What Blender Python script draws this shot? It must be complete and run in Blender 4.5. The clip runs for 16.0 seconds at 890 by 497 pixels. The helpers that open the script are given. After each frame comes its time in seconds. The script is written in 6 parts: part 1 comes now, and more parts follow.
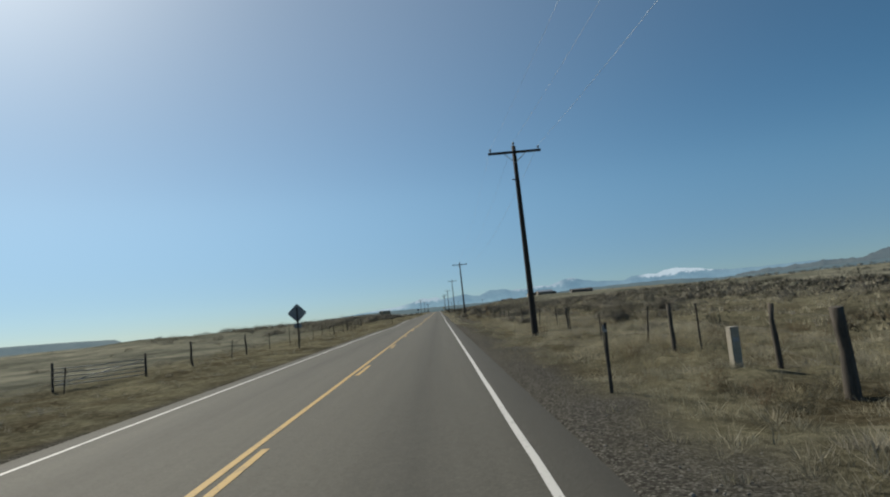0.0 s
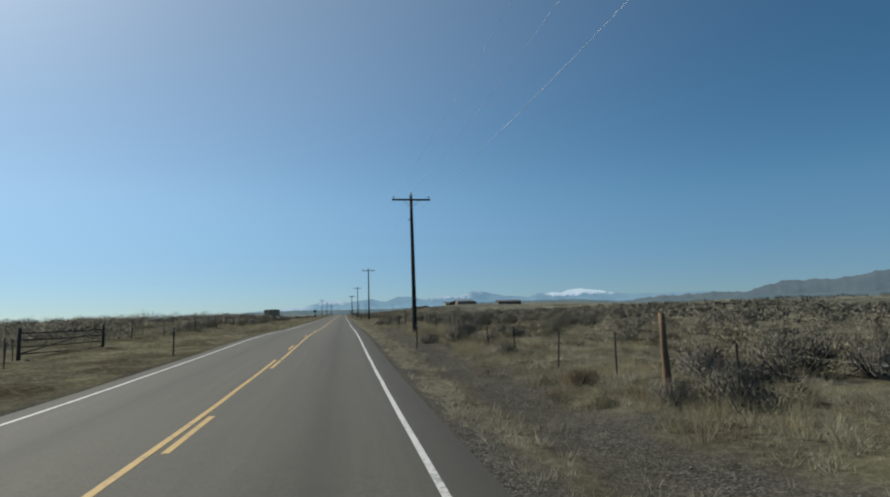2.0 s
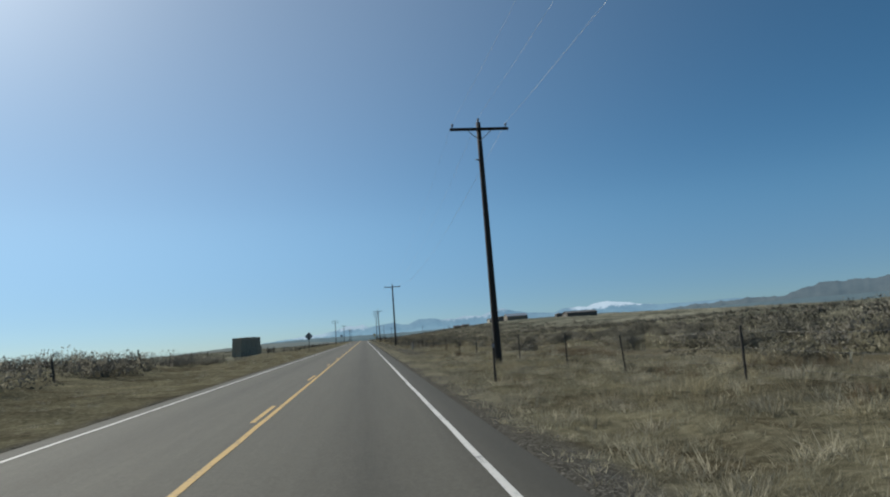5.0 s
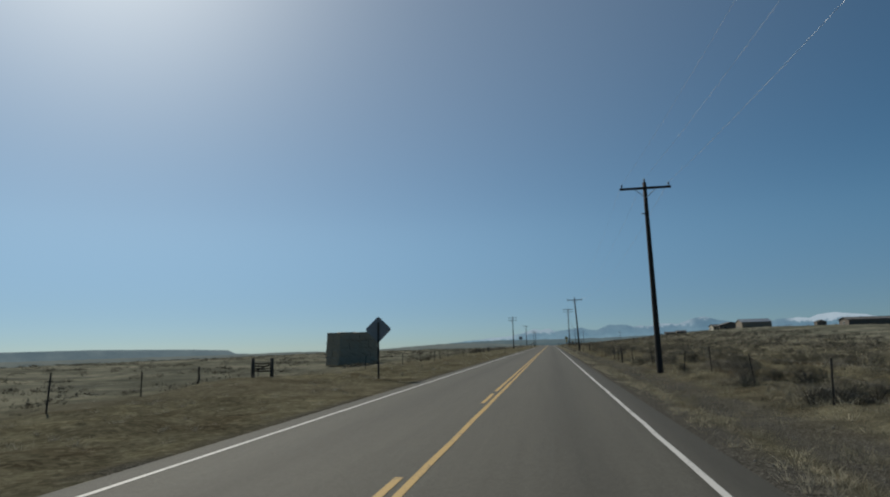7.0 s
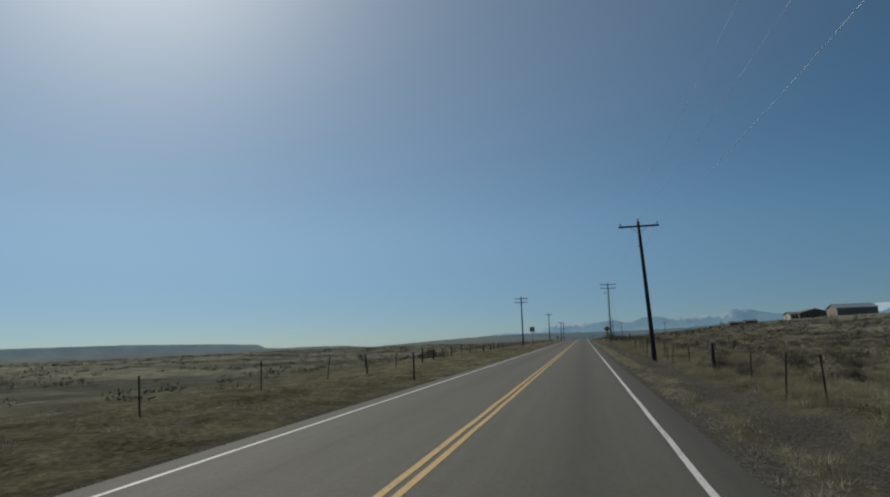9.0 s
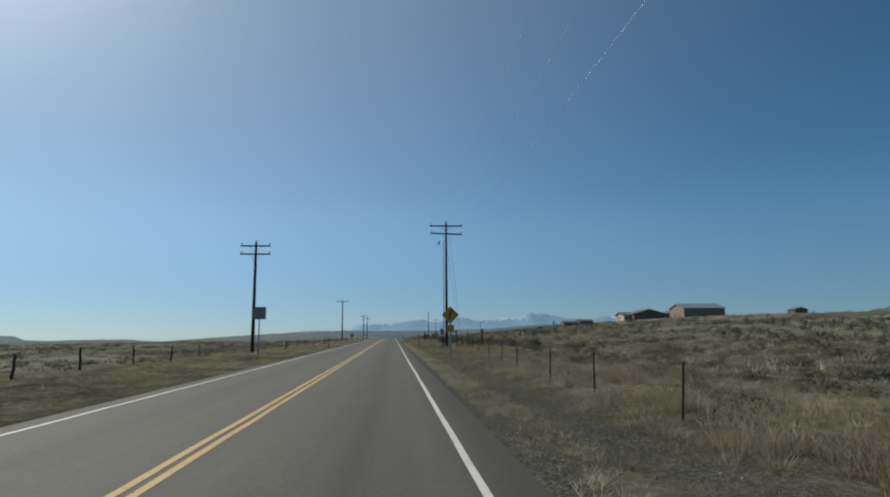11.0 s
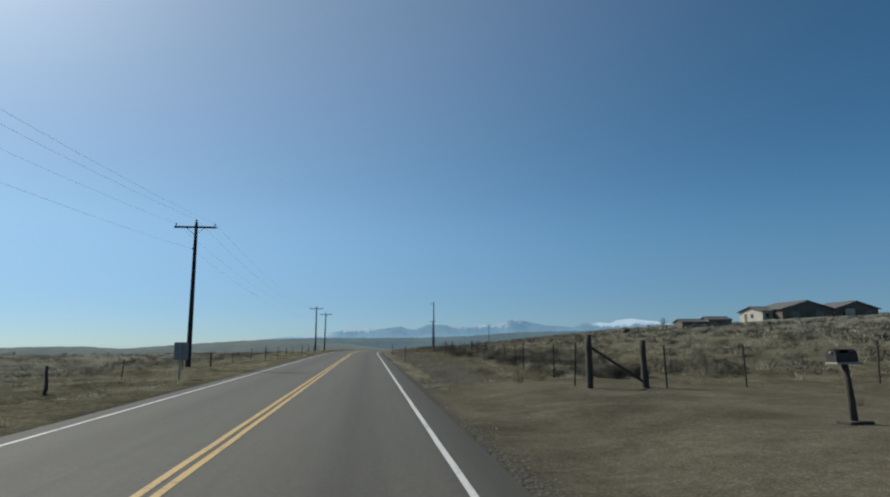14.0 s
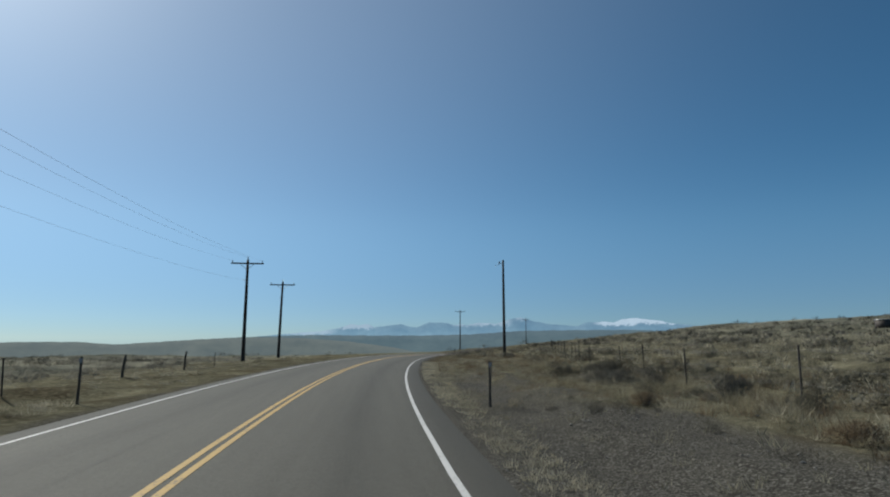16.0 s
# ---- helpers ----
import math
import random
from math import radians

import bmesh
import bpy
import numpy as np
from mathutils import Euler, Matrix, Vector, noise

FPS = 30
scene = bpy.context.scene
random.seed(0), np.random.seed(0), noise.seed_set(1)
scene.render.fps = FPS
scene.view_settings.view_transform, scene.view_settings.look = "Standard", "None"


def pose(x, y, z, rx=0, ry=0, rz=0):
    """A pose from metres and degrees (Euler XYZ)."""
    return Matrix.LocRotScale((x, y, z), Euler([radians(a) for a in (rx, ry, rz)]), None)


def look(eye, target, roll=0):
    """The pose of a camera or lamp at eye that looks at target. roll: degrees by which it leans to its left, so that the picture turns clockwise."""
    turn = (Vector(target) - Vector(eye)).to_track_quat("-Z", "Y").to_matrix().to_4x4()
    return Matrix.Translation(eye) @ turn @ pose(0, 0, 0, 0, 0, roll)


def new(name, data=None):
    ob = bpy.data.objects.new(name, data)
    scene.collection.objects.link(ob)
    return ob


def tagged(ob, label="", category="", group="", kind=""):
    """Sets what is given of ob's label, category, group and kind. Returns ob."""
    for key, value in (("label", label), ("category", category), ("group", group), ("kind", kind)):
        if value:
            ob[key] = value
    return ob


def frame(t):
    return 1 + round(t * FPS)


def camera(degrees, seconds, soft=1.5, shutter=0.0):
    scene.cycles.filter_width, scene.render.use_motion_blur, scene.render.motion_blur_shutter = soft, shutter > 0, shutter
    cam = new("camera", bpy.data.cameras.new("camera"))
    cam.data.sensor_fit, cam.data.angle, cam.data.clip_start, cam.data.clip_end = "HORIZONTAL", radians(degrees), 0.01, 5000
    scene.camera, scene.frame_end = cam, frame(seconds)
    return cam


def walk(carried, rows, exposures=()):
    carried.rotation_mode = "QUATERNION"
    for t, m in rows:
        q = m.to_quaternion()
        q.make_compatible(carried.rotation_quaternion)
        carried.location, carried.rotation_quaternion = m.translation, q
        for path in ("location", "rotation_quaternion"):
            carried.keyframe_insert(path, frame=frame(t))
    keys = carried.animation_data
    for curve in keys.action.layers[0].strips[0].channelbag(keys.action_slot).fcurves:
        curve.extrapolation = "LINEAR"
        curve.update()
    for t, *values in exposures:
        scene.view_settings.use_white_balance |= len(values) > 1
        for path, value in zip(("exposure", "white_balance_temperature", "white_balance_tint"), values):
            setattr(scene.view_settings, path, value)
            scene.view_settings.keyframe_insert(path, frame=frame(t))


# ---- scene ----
# ---- camera: seconds, place, heading to the right, tilt up, lean to the right (metres, degrees) ----
cam = camera(72.8, 16.0, soft=2.0)
PATH = (
    (0.0, 0.26, -0.15, 1.68, 1.14, 5.7, 5.36),
    (0.5, 0.29, 17.16, 1.69, -2.55, 6.25, 5.1),
    (1.0, 0.26, 34.43, 1.73, -2.54, 6.32, 4.55),
    (1.5, 0.2, 51.89, 1.75, -0.16, 6.25, 3.6),
    (2.0, 0.14, 69.55, 1.74, 9.66, 5.86, 1.3),
    (2.5, 0.08, 86.23, 1.77, 13.57, 5.94, 1.16),
    (3.0, 0.0, 103.15, 1.74, 16.92, 6.57, -3.5),
    (3.5, -0.03, 120.83, 1.56, 17.91, 7.28, -5.4),
    (4.0, -0.1, 137.89, 1.49, 14.62, 7.28, -1.35),
    (6.3, -0.22, 217.45, 1.62, -1.67, 8.75, 2.42),
    (6.5, -0.28, 224.4, 1.63, -4.3, 8.82, 1.81),
    (7.0, -0.54, 241.41, 1.6, -9.62, 9.08, 1.44),
    (7.5, -0.49, 257.73, 1.63, -14.19, 9.33, 1.88),
    (8.0, -0.23, 276.23, 1.78, -15.9, 9.14, 2.2),
    (8.5, -0.13, 293.18, 1.86, -15.09, 8.73, 1.65),
    (9.0, -0.11, 310.66, 1.73, -12.56, 8.56, 1.69),
    (9.5, -0.05, 328.09, 1.7, -6.77, 8.15, 1.2),
    (10.0, 0.1, 344.93, 1.64, -1.73, 7.89, 1.06),
    (10.2, 0.12, 351.9, 1.58, 0.23, 7.75, 0.7),
    (12.3, 0.39, 424.05, 1.53, 7.12, 8.6, 0.45),
    (12.5, 0.35, 430.67, 1.6, 7.13, 8.61, 0.14),
    (13.0, 0.26, 448.36, 1.57, 7.07, 8.68, 0.27),
    (13.5, 0.11, 465.74, 1.6, 7.12, 8.75, 0.26),
    (14.0, 0.0, 482.7, 1.65, 7.15, 8.7, 0.26),
    (14.5, -0.06, 500.51, 1.71, 7.07, 8.66, -0.09),
    (15.0, -0.11, 517.61, 1.77, 7.06, 8.6, -0.1),
    (15.5, -0.09, 534.74, 1.76, 7.06, 8.52, -0.17),
    (16.0, 0.03, 551.94, 1.73, 7.08, 8.53, -0.2),
)


def heading(yaw, pitch):
    a, b = radians(yaw), radians(pitch)
    return Vector((math.sin(a) * math.cos(b), math.cos(a) * math.cos(b), math.sin(b)))


walk(cam, [(t, look((x, y, z), Vector((x, y, z)) + heading(yaw, pitch), -roll)) for t, x, y, z, yaw, pitch, roll in PATH],
     [(0.0, -0.06, 6650, 6), (1.4, -0.06, 6600, 6), (2.6, 0.0, 6200, 6), (4.2, 0.0, 6200, 6), (6.3, -0.22, 6450, 6), (7.2, -0.52, 6500, 6), (9.0, -0.62, 6450, 6), (10.2, -0.36, 6400, 6), (12.3, -0.12, 6200, 6), (16.0, -0.12, 6150, 6)])

# ---- world, sun ----
SUN_AZ, SUN_EL = -42.4, 38.5
world = bpy.data.worlds.new("world")
scene.world = world
world.use_nodes = True
wn = world.node_tree.nodes
sky = wn.new("ShaderNodeTexSky")
sky.sky_type = 'NISHITA'
sky.sun_disc = False
sky.sun_elevation = radians(SUN_EL)
sky.sun_rotation = radians(SUN_AZ)
sky.altitude = 2200
sky.air_density = 0.75
sky.dust_density = 0.9
sky.ozone_density = 2.2
wn["Background"].inputs["Strength"].default_value = 0.108
soften = wn.new("ShaderNodeGamma")
soften.inputs["Gamma"].default_value = 0.95
cool = wn.new("ShaderNodeMix")
cool.data_type, cool.blend_type = 'RGBA', 'MULTIPLY'
cool.inputs[0].default_value = 1.0
cool.inputs[7].default_value = (0.88, 1.0, 0.915, 1)
rich = wn.new("ShaderNodeHueSaturation")
rich.inputs["Saturation"].default_value = 1.18
# bluish ground haze along the whole horizon
up_dir, up_z, low, haze = wn.new("ShaderNodeTexCoord"), wn.new("ShaderNodeSeparateXYZ"), wn.new("ShaderNodeMapRange"), wn.new("ShaderNodeMix")
world.node_tree.links.new(up_dir.outputs["Generated"], up_z.inputs[0])
world.node_tree.links.new(up_z.outputs["Z"], low.inputs["Value"])
low.interpolation_type = 'SMOOTHSTEP'
low.inputs["From Min"].default_value, low.inputs["From Max"].default_value = 0.0, 0.2
low.inputs["To Min"].default_value, low.inputs["To Max"].default_value = 1.0, 0.0
haze.data_type, haze.blend_type = 'RGBA', 'MULTIPLY'
haze.inputs[7].default_value = (0.52, 0.575, 0.72, 1)
dull, dull_low = wn.new("ShaderNodeHueSaturation"), wn.new("ShaderNodeMapRange")
dull.inputs["Saturation"].default_value = 0.9
dull_low.interpolation_type = 'SMOOTHSTEP'
dull_low.inputs["From Min"].default_value, dull_low.inputs["From Max"].default_value = 0.0, 0.3
dull_low.inputs["To Min"].default_value, dull_low.inputs["To Max"].default_value = 1.0, 0.0
world.node_tree.links.new(up_z.outputs["Z"], dull_low.inputs["Value"])
world.node_tree.links.new(dull_low.outputs["Result"], dull.inputs["Fac"])
# the bright aureole that fine dust makes round the sun
toward, glow_sum = wn.new("ShaderNodeVectorMath"), wn.new("ShaderNodeMath")
toward.operation, toward.inputs[1].default_value = 'DOT_PRODUCT', heading(SUN_AZ, SUN_EL)
world.node_tree.links.new(up_dir.outputs["Generated"], toward.inputs[0])
ahead = wn.new("ShaderNodeMath")
ahead.operation, ahead.inputs[1].default_value = 'MAXIMUM', 0.0
world.node_tree.links.new(toward.outputs["Value"], ahead.inputs[0])
glow_sum.operation = 'ADD'
for k, (sharp, share) in enumerate(((3.0, 2.25), (30.0, 5.0))):
    power, amount = wn.new("ShaderNodeMath"), wn.new("ShaderNodeMath")
    power.operation, power.inputs[1].default_value = 'POWER', sharp
    amount.operation, amount.inputs[1].default_value = 'MULTIPLY', share
    world.node_tree.links.new(ahead.outputs[0], power.inputs[0])
    world.node_tree.links.new(power.outputs[0], amount.inputs[0])
    world.node_tree.links.new(amount.outputs[0], glow_sum.inputs[k])
aureole = wn.new("ShaderNodeMix")
aureole.data_type, aureole.blend_type = 'RGBA', 'ADD'
aureole.inputs[7].default_value = (1.06, 1.0, 0.94, 1)
for a_, b_ in ((sky.outputs["Color"], soften.inputs["Color"]), (soften.outputs["Color"], cool.inputs[6]), (cool.outputs[2], rich.inputs["Color"]), (rich.outputs["Color"], aureole.inputs[6]), (glow_sum.outputs[0], aureole.inputs[0]), (aureole.outputs[2], haze.inputs[6]), (low.outputs["Result"], haze.inputs[0]), (haze.outputs[2], dull.inputs["Color"]), (dull.outputs["Color"], wn["Background"].inputs["Color"])):
    world.node_tree.links.new(a_, b_)
aureole.clamp_factor = False
sun_data = bpy.data.lights.new("sun", 'SUN')
sun_data.energy = 5.0
sun_data.angle = radians(0.53)
sun_data.color = (1.0, 0.93, 0.82)
sun = new("sun", sun_data)
sun.matrix_world = look(heading(SUN_AZ, SUN_EL) * 200, (0, 0, 0))


# ---- materials ----
def mat(name):
    m = bpy.data.materials.new(name)
    m.use_nodes = True
    n = m.node_tree.nodes
    return m, n, m.node_tree.links, n["Principled BSDF"]


def mix_rgb(n, l, fac, a, b, mode='MIX'):
    q = n.new("ShaderNodeMix")
    q.data_type = 'RGBA'
    q.blend_type = mode
    for sock, v in ((0, fac), (6, a), (7, b)):
        if isinstance(v, (int, float)):
            q.inputs[sock].default_value = v
        elif isinstance(v, tuple):
            q.inputs[sock].default_value = (*v, 1) if len(v) == 3 else v
        else:
            l.new(v, q.inputs[sock])
    return q.outputs[2]


def noise_out(n, l, scale, detail=4.0, rough=0.6, coord="Object", stretch=None):
    tc = n.new("ShaderNodeTexCoord")
    t = n.new("ShaderNodeTexNoise")
    t.inputs["Scale"].default_value = scale
    t.inputs["Detail"].default_value = detail
    t.inputs["Roughness"].default_value = rough
    if stretch:
        mp = n.new("ShaderNodeMapping")
        mp.inputs["Scale"].default_value = stretch
        l.new(tc.outputs[coord], mp.inputs["Vector"])
        l.new(mp.outputs["Vector"], t.inputs["Vector"])
    else:
        l.new(tc.outputs[coord], t.inputs["Vector"])
    return t.outputs["Fac"]


def ramp(n, l, fac, *stops):
    r = n.new("ShaderNodeValToRGB")
    e = r.color_ramp.elements
    while len(e) < len(stops):
        e.new(0.5)
    for k, (p, c) in enumerate(stops):
        e[k].position = p
        e[k].color = (*c, 1) if isinstance(c, tuple) else (c, c, c, 1)
    l.new(fac, r.inputs["Fac"])
    return r.outputs["Color"]


def bump(n, l, bsdf, height, strength=0.3, distance=0.02):
    b = n.new("ShaderNodeBump")
    b.inputs["Strength"].default_value = strength
    b.inputs["Distance"].default_value = distance
    l.new(height, b.inputs["Height"])
    l.new(b.outputs["Normal"], bsdf.inputs["Normal"])


def plain_mat(name, dark, light, scale=6.0, rough=0.8, metal=0.0, bump_s=0.2, stretch=None):
    m, n, l, b = mat(name)
    f1 = noise_out(n, l, scale, 5, 0.65, stretch=stretch)
    f2 = noise_out(n, l, scale * 7, 3, 0.6, stretch=stretch)
    c = ramp(n, l, f1, (0.3, dark), (0.7, light))
    c = mix_rgb(n, l, 0.35, c, ramp(n, l, f2, (0.3, tuple(v * 0.6 for v in dark)), (0.75, tuple(min(1, v * 1.25) for v in light))))
    l.new(c, b.inputs["Base Color"])
    b.inputs["Roughness"].default_value = rough
    b.inputs["Metallic"].default_value = metal
    if bump_s:
        bump(n, l, b, f2, bump_s, 0.01)
    return m


def leaf_mat(name, dark, light, patch_scale, through_light=0.35, crisp=0.5):
    """Dry blades and small leaves: they let some light through."""
    m, n, l, b = mat(name)
    n.remove(b)
    geo = n.new("ShaderNodeNewGeometry")
    patch = noise_out(n, l, patch_scale, 3, 0.6)
    c1 = ramp(n, l, geo.outputs["Random Per Island"], (0.0, dark), (1.0, light))
    c2 = mix_rgb(n, l, 1.0, c1, ramp(n, l, patch, (0.3, (0.62, 0.6, 0.62)), (0.7, (1.25, 1.2, 1.1))), 'MULTIPLY')
    d, t, mx = n.new("ShaderNodeBsdfDiffuse"), n.new("ShaderNodeBsdfTranslucent"), n.new("ShaderNodeMixShader")
    at, tr, soft_n, unit = n.new("ShaderNodeAttribute"), n.new("ShaderNodeVectorTransform"), n.new("ShaderNodeVectorMath"), n.new("ShaderNodeVectorMath")
    at.attribute_name = "puff"
    tr.vector_type, tr.convert_from, tr.convert_to = 'NORMAL', 'OBJECT', 'WORLD'
    soft_n.operation, unit.operation = 'MULTIPLY_ADD', 'NORMALIZE'
    soft_n.inputs[1].default_value = (crisp, crisp, crisp)
    l.new(at.outputs["Vector"], tr.inputs[0])
    l.new(geo.outputs["Normal"], soft_n.inputs[0])
    l.new(tr.outputs[0], soft_n.inputs[2])
    l.new(soft_n.outputs[0], unit.inputs[0])
    l.new(unit.outputs[0], d.inputs["Normal"])
    # light coming through from the far side
    back, unit_b = n.new("ShaderNodeVectorMath"), n.new("ShaderNodeVectorMath")
    back.operation, unit_b.operation = 'SUBTRACT', 'NORMALIZE'
    face = n.new("ShaderNodeVectorMath")
    face.operation = 'SCALE'
    face.inputs["Scale"].default_value = crisp
    l.new(geo.outputs["Normal"], face.inputs[0])
    l.new(face.outputs[0], back.inputs[0])
    l.new(tr.outputs[0], back.inputs[1])
    l.new(back.outputs[0], unit_b.inputs[0])
    l.new(unit_b.outputs[0], t.inputs["Normal"])
    mx.inputs[0].default_value = through_light
    l.new(c2, d.inputs["Color"])
    l.new(c2, t.inputs["Color"])
    l.new(d.outputs[0], mx.inputs[1])
    l.new(t.outputs[0], mx.inputs[2])
    l.new(mx.outputs[0], n["Material Output"].inputs["Surface"])
    return m


def asphalt_mat():
    m, n, l, b = mat("asphalt")
    big = noise_out(n, l, 0.35, 4, 0.6, stretch=(1.0, 0.12, 1.0))
    mid = noise_out(n, l, 3.0, 4, 0.7)
    fine = noise_out(n, l, 110.0, 3, 0.75)
    c = ramp(n, l, big, (0.3, (0.094, 0.093, 0.087)), (0.7, (0.124, 0.122, 0.114)))
    c = mix_rgb(n, l, 0.4, c, ramp(n, l, mid, (0.3, (0.084, 0.083, 0.078)), (0.72, (0.128, 0.126, 0.118))))
    grit = noise_out(n, l, 22.0, 6, 0.9)
    c = mix_rgb(n, l, 0.42, c, ramp(n, l, grit, (0.4, (0.05, 0.049, 0.046)), (0.5, (0.1, 0.099, 0.092)), (0.6, (0.2, 0.196, 0.182))))
    streak = noise_out(n, l, 2.2, 5, 0.7, stretch=(1.6, 0.05, 1.0))
    c = mix_rgb(n, l, 0.6, c, ramp(n, l, streak, (0.35, 0.82), (0.65, 1.14)), 'MULTIPLY')
    c = mix_rgb(n, l, 0.4, c, ramp(n, l, fine, (0.35, (0.04, 0.039, 0.037)), (0.55, (0.085, 0.084, 0.079)), (0.72, (0.17, 0.167, 0.155))))
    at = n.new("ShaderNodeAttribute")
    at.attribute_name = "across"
    # oil-darkened lane middles, paler wheel paths, dark sealed edges; shade painted into the right edge
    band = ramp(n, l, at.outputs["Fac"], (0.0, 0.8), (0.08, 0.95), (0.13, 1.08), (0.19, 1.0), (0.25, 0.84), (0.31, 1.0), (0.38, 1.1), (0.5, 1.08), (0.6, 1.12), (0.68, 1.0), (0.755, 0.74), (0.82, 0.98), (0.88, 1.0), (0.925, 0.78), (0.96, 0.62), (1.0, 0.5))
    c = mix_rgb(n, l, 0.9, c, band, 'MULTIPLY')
    c = mix_rgb(n, l, 1.0, c, (0.88, 0.835, 0.73), 'MULTIPLY')
    l.new(c, b.inputs["Base Color"])
    b.inputs["Roughness"].default_value = 0.8
    b.inputs["Specular IOR Level"].default_value = 0.2
    bump(n, l, b, fine, 0.5, 0.006)
    return m


def paint_mat(name, col, wear):
    m, n, l, b = mat(name)
    f = noise_out(n, l, 18.0, 5, 0.75)
    g = noise_out(n, l, 1.2, 3, 0.6)
    add = n.new("ShaderNodeMath")
    add.operation = 'MULTIPLY_ADD'
    l.new(g, add.inputs[0])
    add.inputs[1].default_value = 0.5
    l.new(f, add.inputs[2])
    worn = ramp(n, l, add.outputs[0], (wear, 0.0), (wear + 0.12, 1.0))
    c = mix_rgb(n, l, worn, col, tuple(v * 0.25 + 0.05 for v in col))
    l.new(c, b.inputs["Base Color"])
    b.inputs["Roughness"].default_value = 0.7
    return m


def ground_mat():
    """Dry soil, gravel shoulder, bleached grass and packed dirt, by the weights on the sheet."""
    m, n, l, b = mat("dry_ground")
    w = {}
    for k in ("gravel", "dirt", "far"):
        w[k] = n.new("ShaderNodeAttribute")
        w[k].attribute_name = k
    f0 = noise_out(n, l, 0.06, 5, 0.65)
    f1 = noise_out(n, l, 0.7, 5, 0.7)
    f2 = noise_out(n, l, 11.0, 4, 0.75)
    f3 = noise_out(n, l, 45.0, 3, 0.8)
    soil = ramp(n, l, f1, (0.38, (0.07, 0.068, 0.05)), (0.5, (0.19, 0.18, 0.132)), (0.62, (0.38, 0.365, 0.285)))
    soil = mix_rgb(n, l, 0.35, soil, ramp(n, l, f2, (0.32, (0.08, 0.073, 0.054)), (0.55, (0.235, 0.213, 0.155)), (0.72, (0.42, 0.395, 0.30))))
    patches = ramp(n, l, f0, (0.4, (0.62, 0.63, 0.6)), (0.6, (1.28, 1.25, 1.18)))
    soil = mix_rgb(n, l, 1.0, soil, patches, 'MULTIPLY')
    f4 = noise_out(n, l, 4.5, 6, 0.8)
    soil = mix_rgb(n, l, 0.42, soil, ramp(n, l, f4, (0.36, (0.065, 0.06, 0.045)), (0.5, (0.195, 0.183, 0.135)), (0.64, (0.42, 0.395, 0.30))))
    tone = noise_out(n, l, 0.42, 4, 0.6)
    soil = mix_rgb(n, l, 1.0, soil, ramp(n, l, tone, (0.38, (0.56, 0.5, 0.46)), (0.5, (0.98, 0.98, 0.98)), (0.62, (1.36, 1.33, 1.26))), 'MULTIPLY')
    grav = ramp(n, l, f3, (0.3, (0.03, 0.028, 0.025)), (0.5, (0.085, 0.078, 0.068)), (0.72, (0.22, 0.2, 0.175)))
    grav = mix_rgb(n, l, 0.4, grav, ramp(n, l, f1, (0.3, (0.06, 0.052, 0.042)), (0.7, (0.12, 0.104, 0.08))))
    grav = mix_rgb(n, l, 0.5, grav, ramp(n, l, f4, (0.38, (0.045, 0.04, 0.034)), (0.52, (0.11, 0.1, 0.085)), (0.64, (0.2, 0.18, 0.145))))
    cells = []
    for size in (34.0, 9.0):
        vo, tc = n.new("ShaderNodeTexVoronoi"), n.new("ShaderNodeTexCoord")
        vo.inputs["Scale"].default_value = size
        l.new(tc.outputs["Object"], vo.inputs["Vector"])
        cells.append(vo)
    bw = n.new("ShaderNodeSeparateColor")
    l.new(cells[0].outputs["Color"], bw.inputs[0])
    chips = ramp(n, l, bw.outputs[0], (0.0, (0.032, 0.031, 0.03)), (0.45, (0.088, 0.084, 0.078)), (0.8, (0.18, 0.171, 0.155)), (1.0, (0.265, 0.252, 0.23)))
    chips = mix_rgb(n, l, 1.0, chips, ramp(n, l, cells[0].outputs["Distance"], (0.25, 1.0), (0.6, 0.5)), 'MULTIPLY')
    grav = mix_rgb(n, l, 0.75, grav, chips)
    clod = n.new("ShaderNodeSeparateColor")
    l.new(cells[1].outputs["Color"], clod.inputs[0])
    soil = mix_rgb(n, l, 0.35, soil, ramp(n, l, clod.outputs[1], (0.0, (0.07, 0.06, 0.042)), (0.6, (0.2, 0.175, 0.12)), (1.0, (0.4, 0.36, 0.26))))
    dirt = ramp(n, l, f1, (0.3, (0.135, 0.128, 0.105)), (0.7, (0.22, 0.21, 0.175)))
    dirt = mix_rgb(n, l, 0.35, dirt, ramp(n, l, f3, (0.35, (0.07, 0.06, 0.046)), (0.7, (0.23, 0.205, 0.16))))
    ruts = noise_out(n, l, 1.6, 5, 0.7, stretch=(0.25, 1.4, 1.0))
    dirt = mix_rgb(n, l, 0.45, dirt, ramp(n, l, ruts, (0.36, 0.75), (0.64, 1.2)), 'MULTIPLY')
    dirt = mix_rgb(n, l, 0.5, dirt, ramp(n, l, f4, (0.4, 0.66), (0.52, 1.0), (0.62, 1.3)), 'MULTIPLY')
    dirt = mix_rgb(n, l, 1.0, dirt, ramp(n, l, noise_out(n, l, 0.28, 4, 0.65), (0.38, (0.66, 0.65, 0.6)), (0.62, (1.3, 1.28, 1.22))), 'MULTIPLY')
    dirt = mix_rgb(n, l, 0.42, dirt, chips)
    plain = ramp(n, l, noise_out(n, l, 0.012, 6, 0.6, stretch=(1, 0.5, 1)), (0.3, (0.13, 0.134, 0.112)), (0.5, (0.215, 0.212, 0.175)), (0.7, (0.33, 0.318, 0.262)))
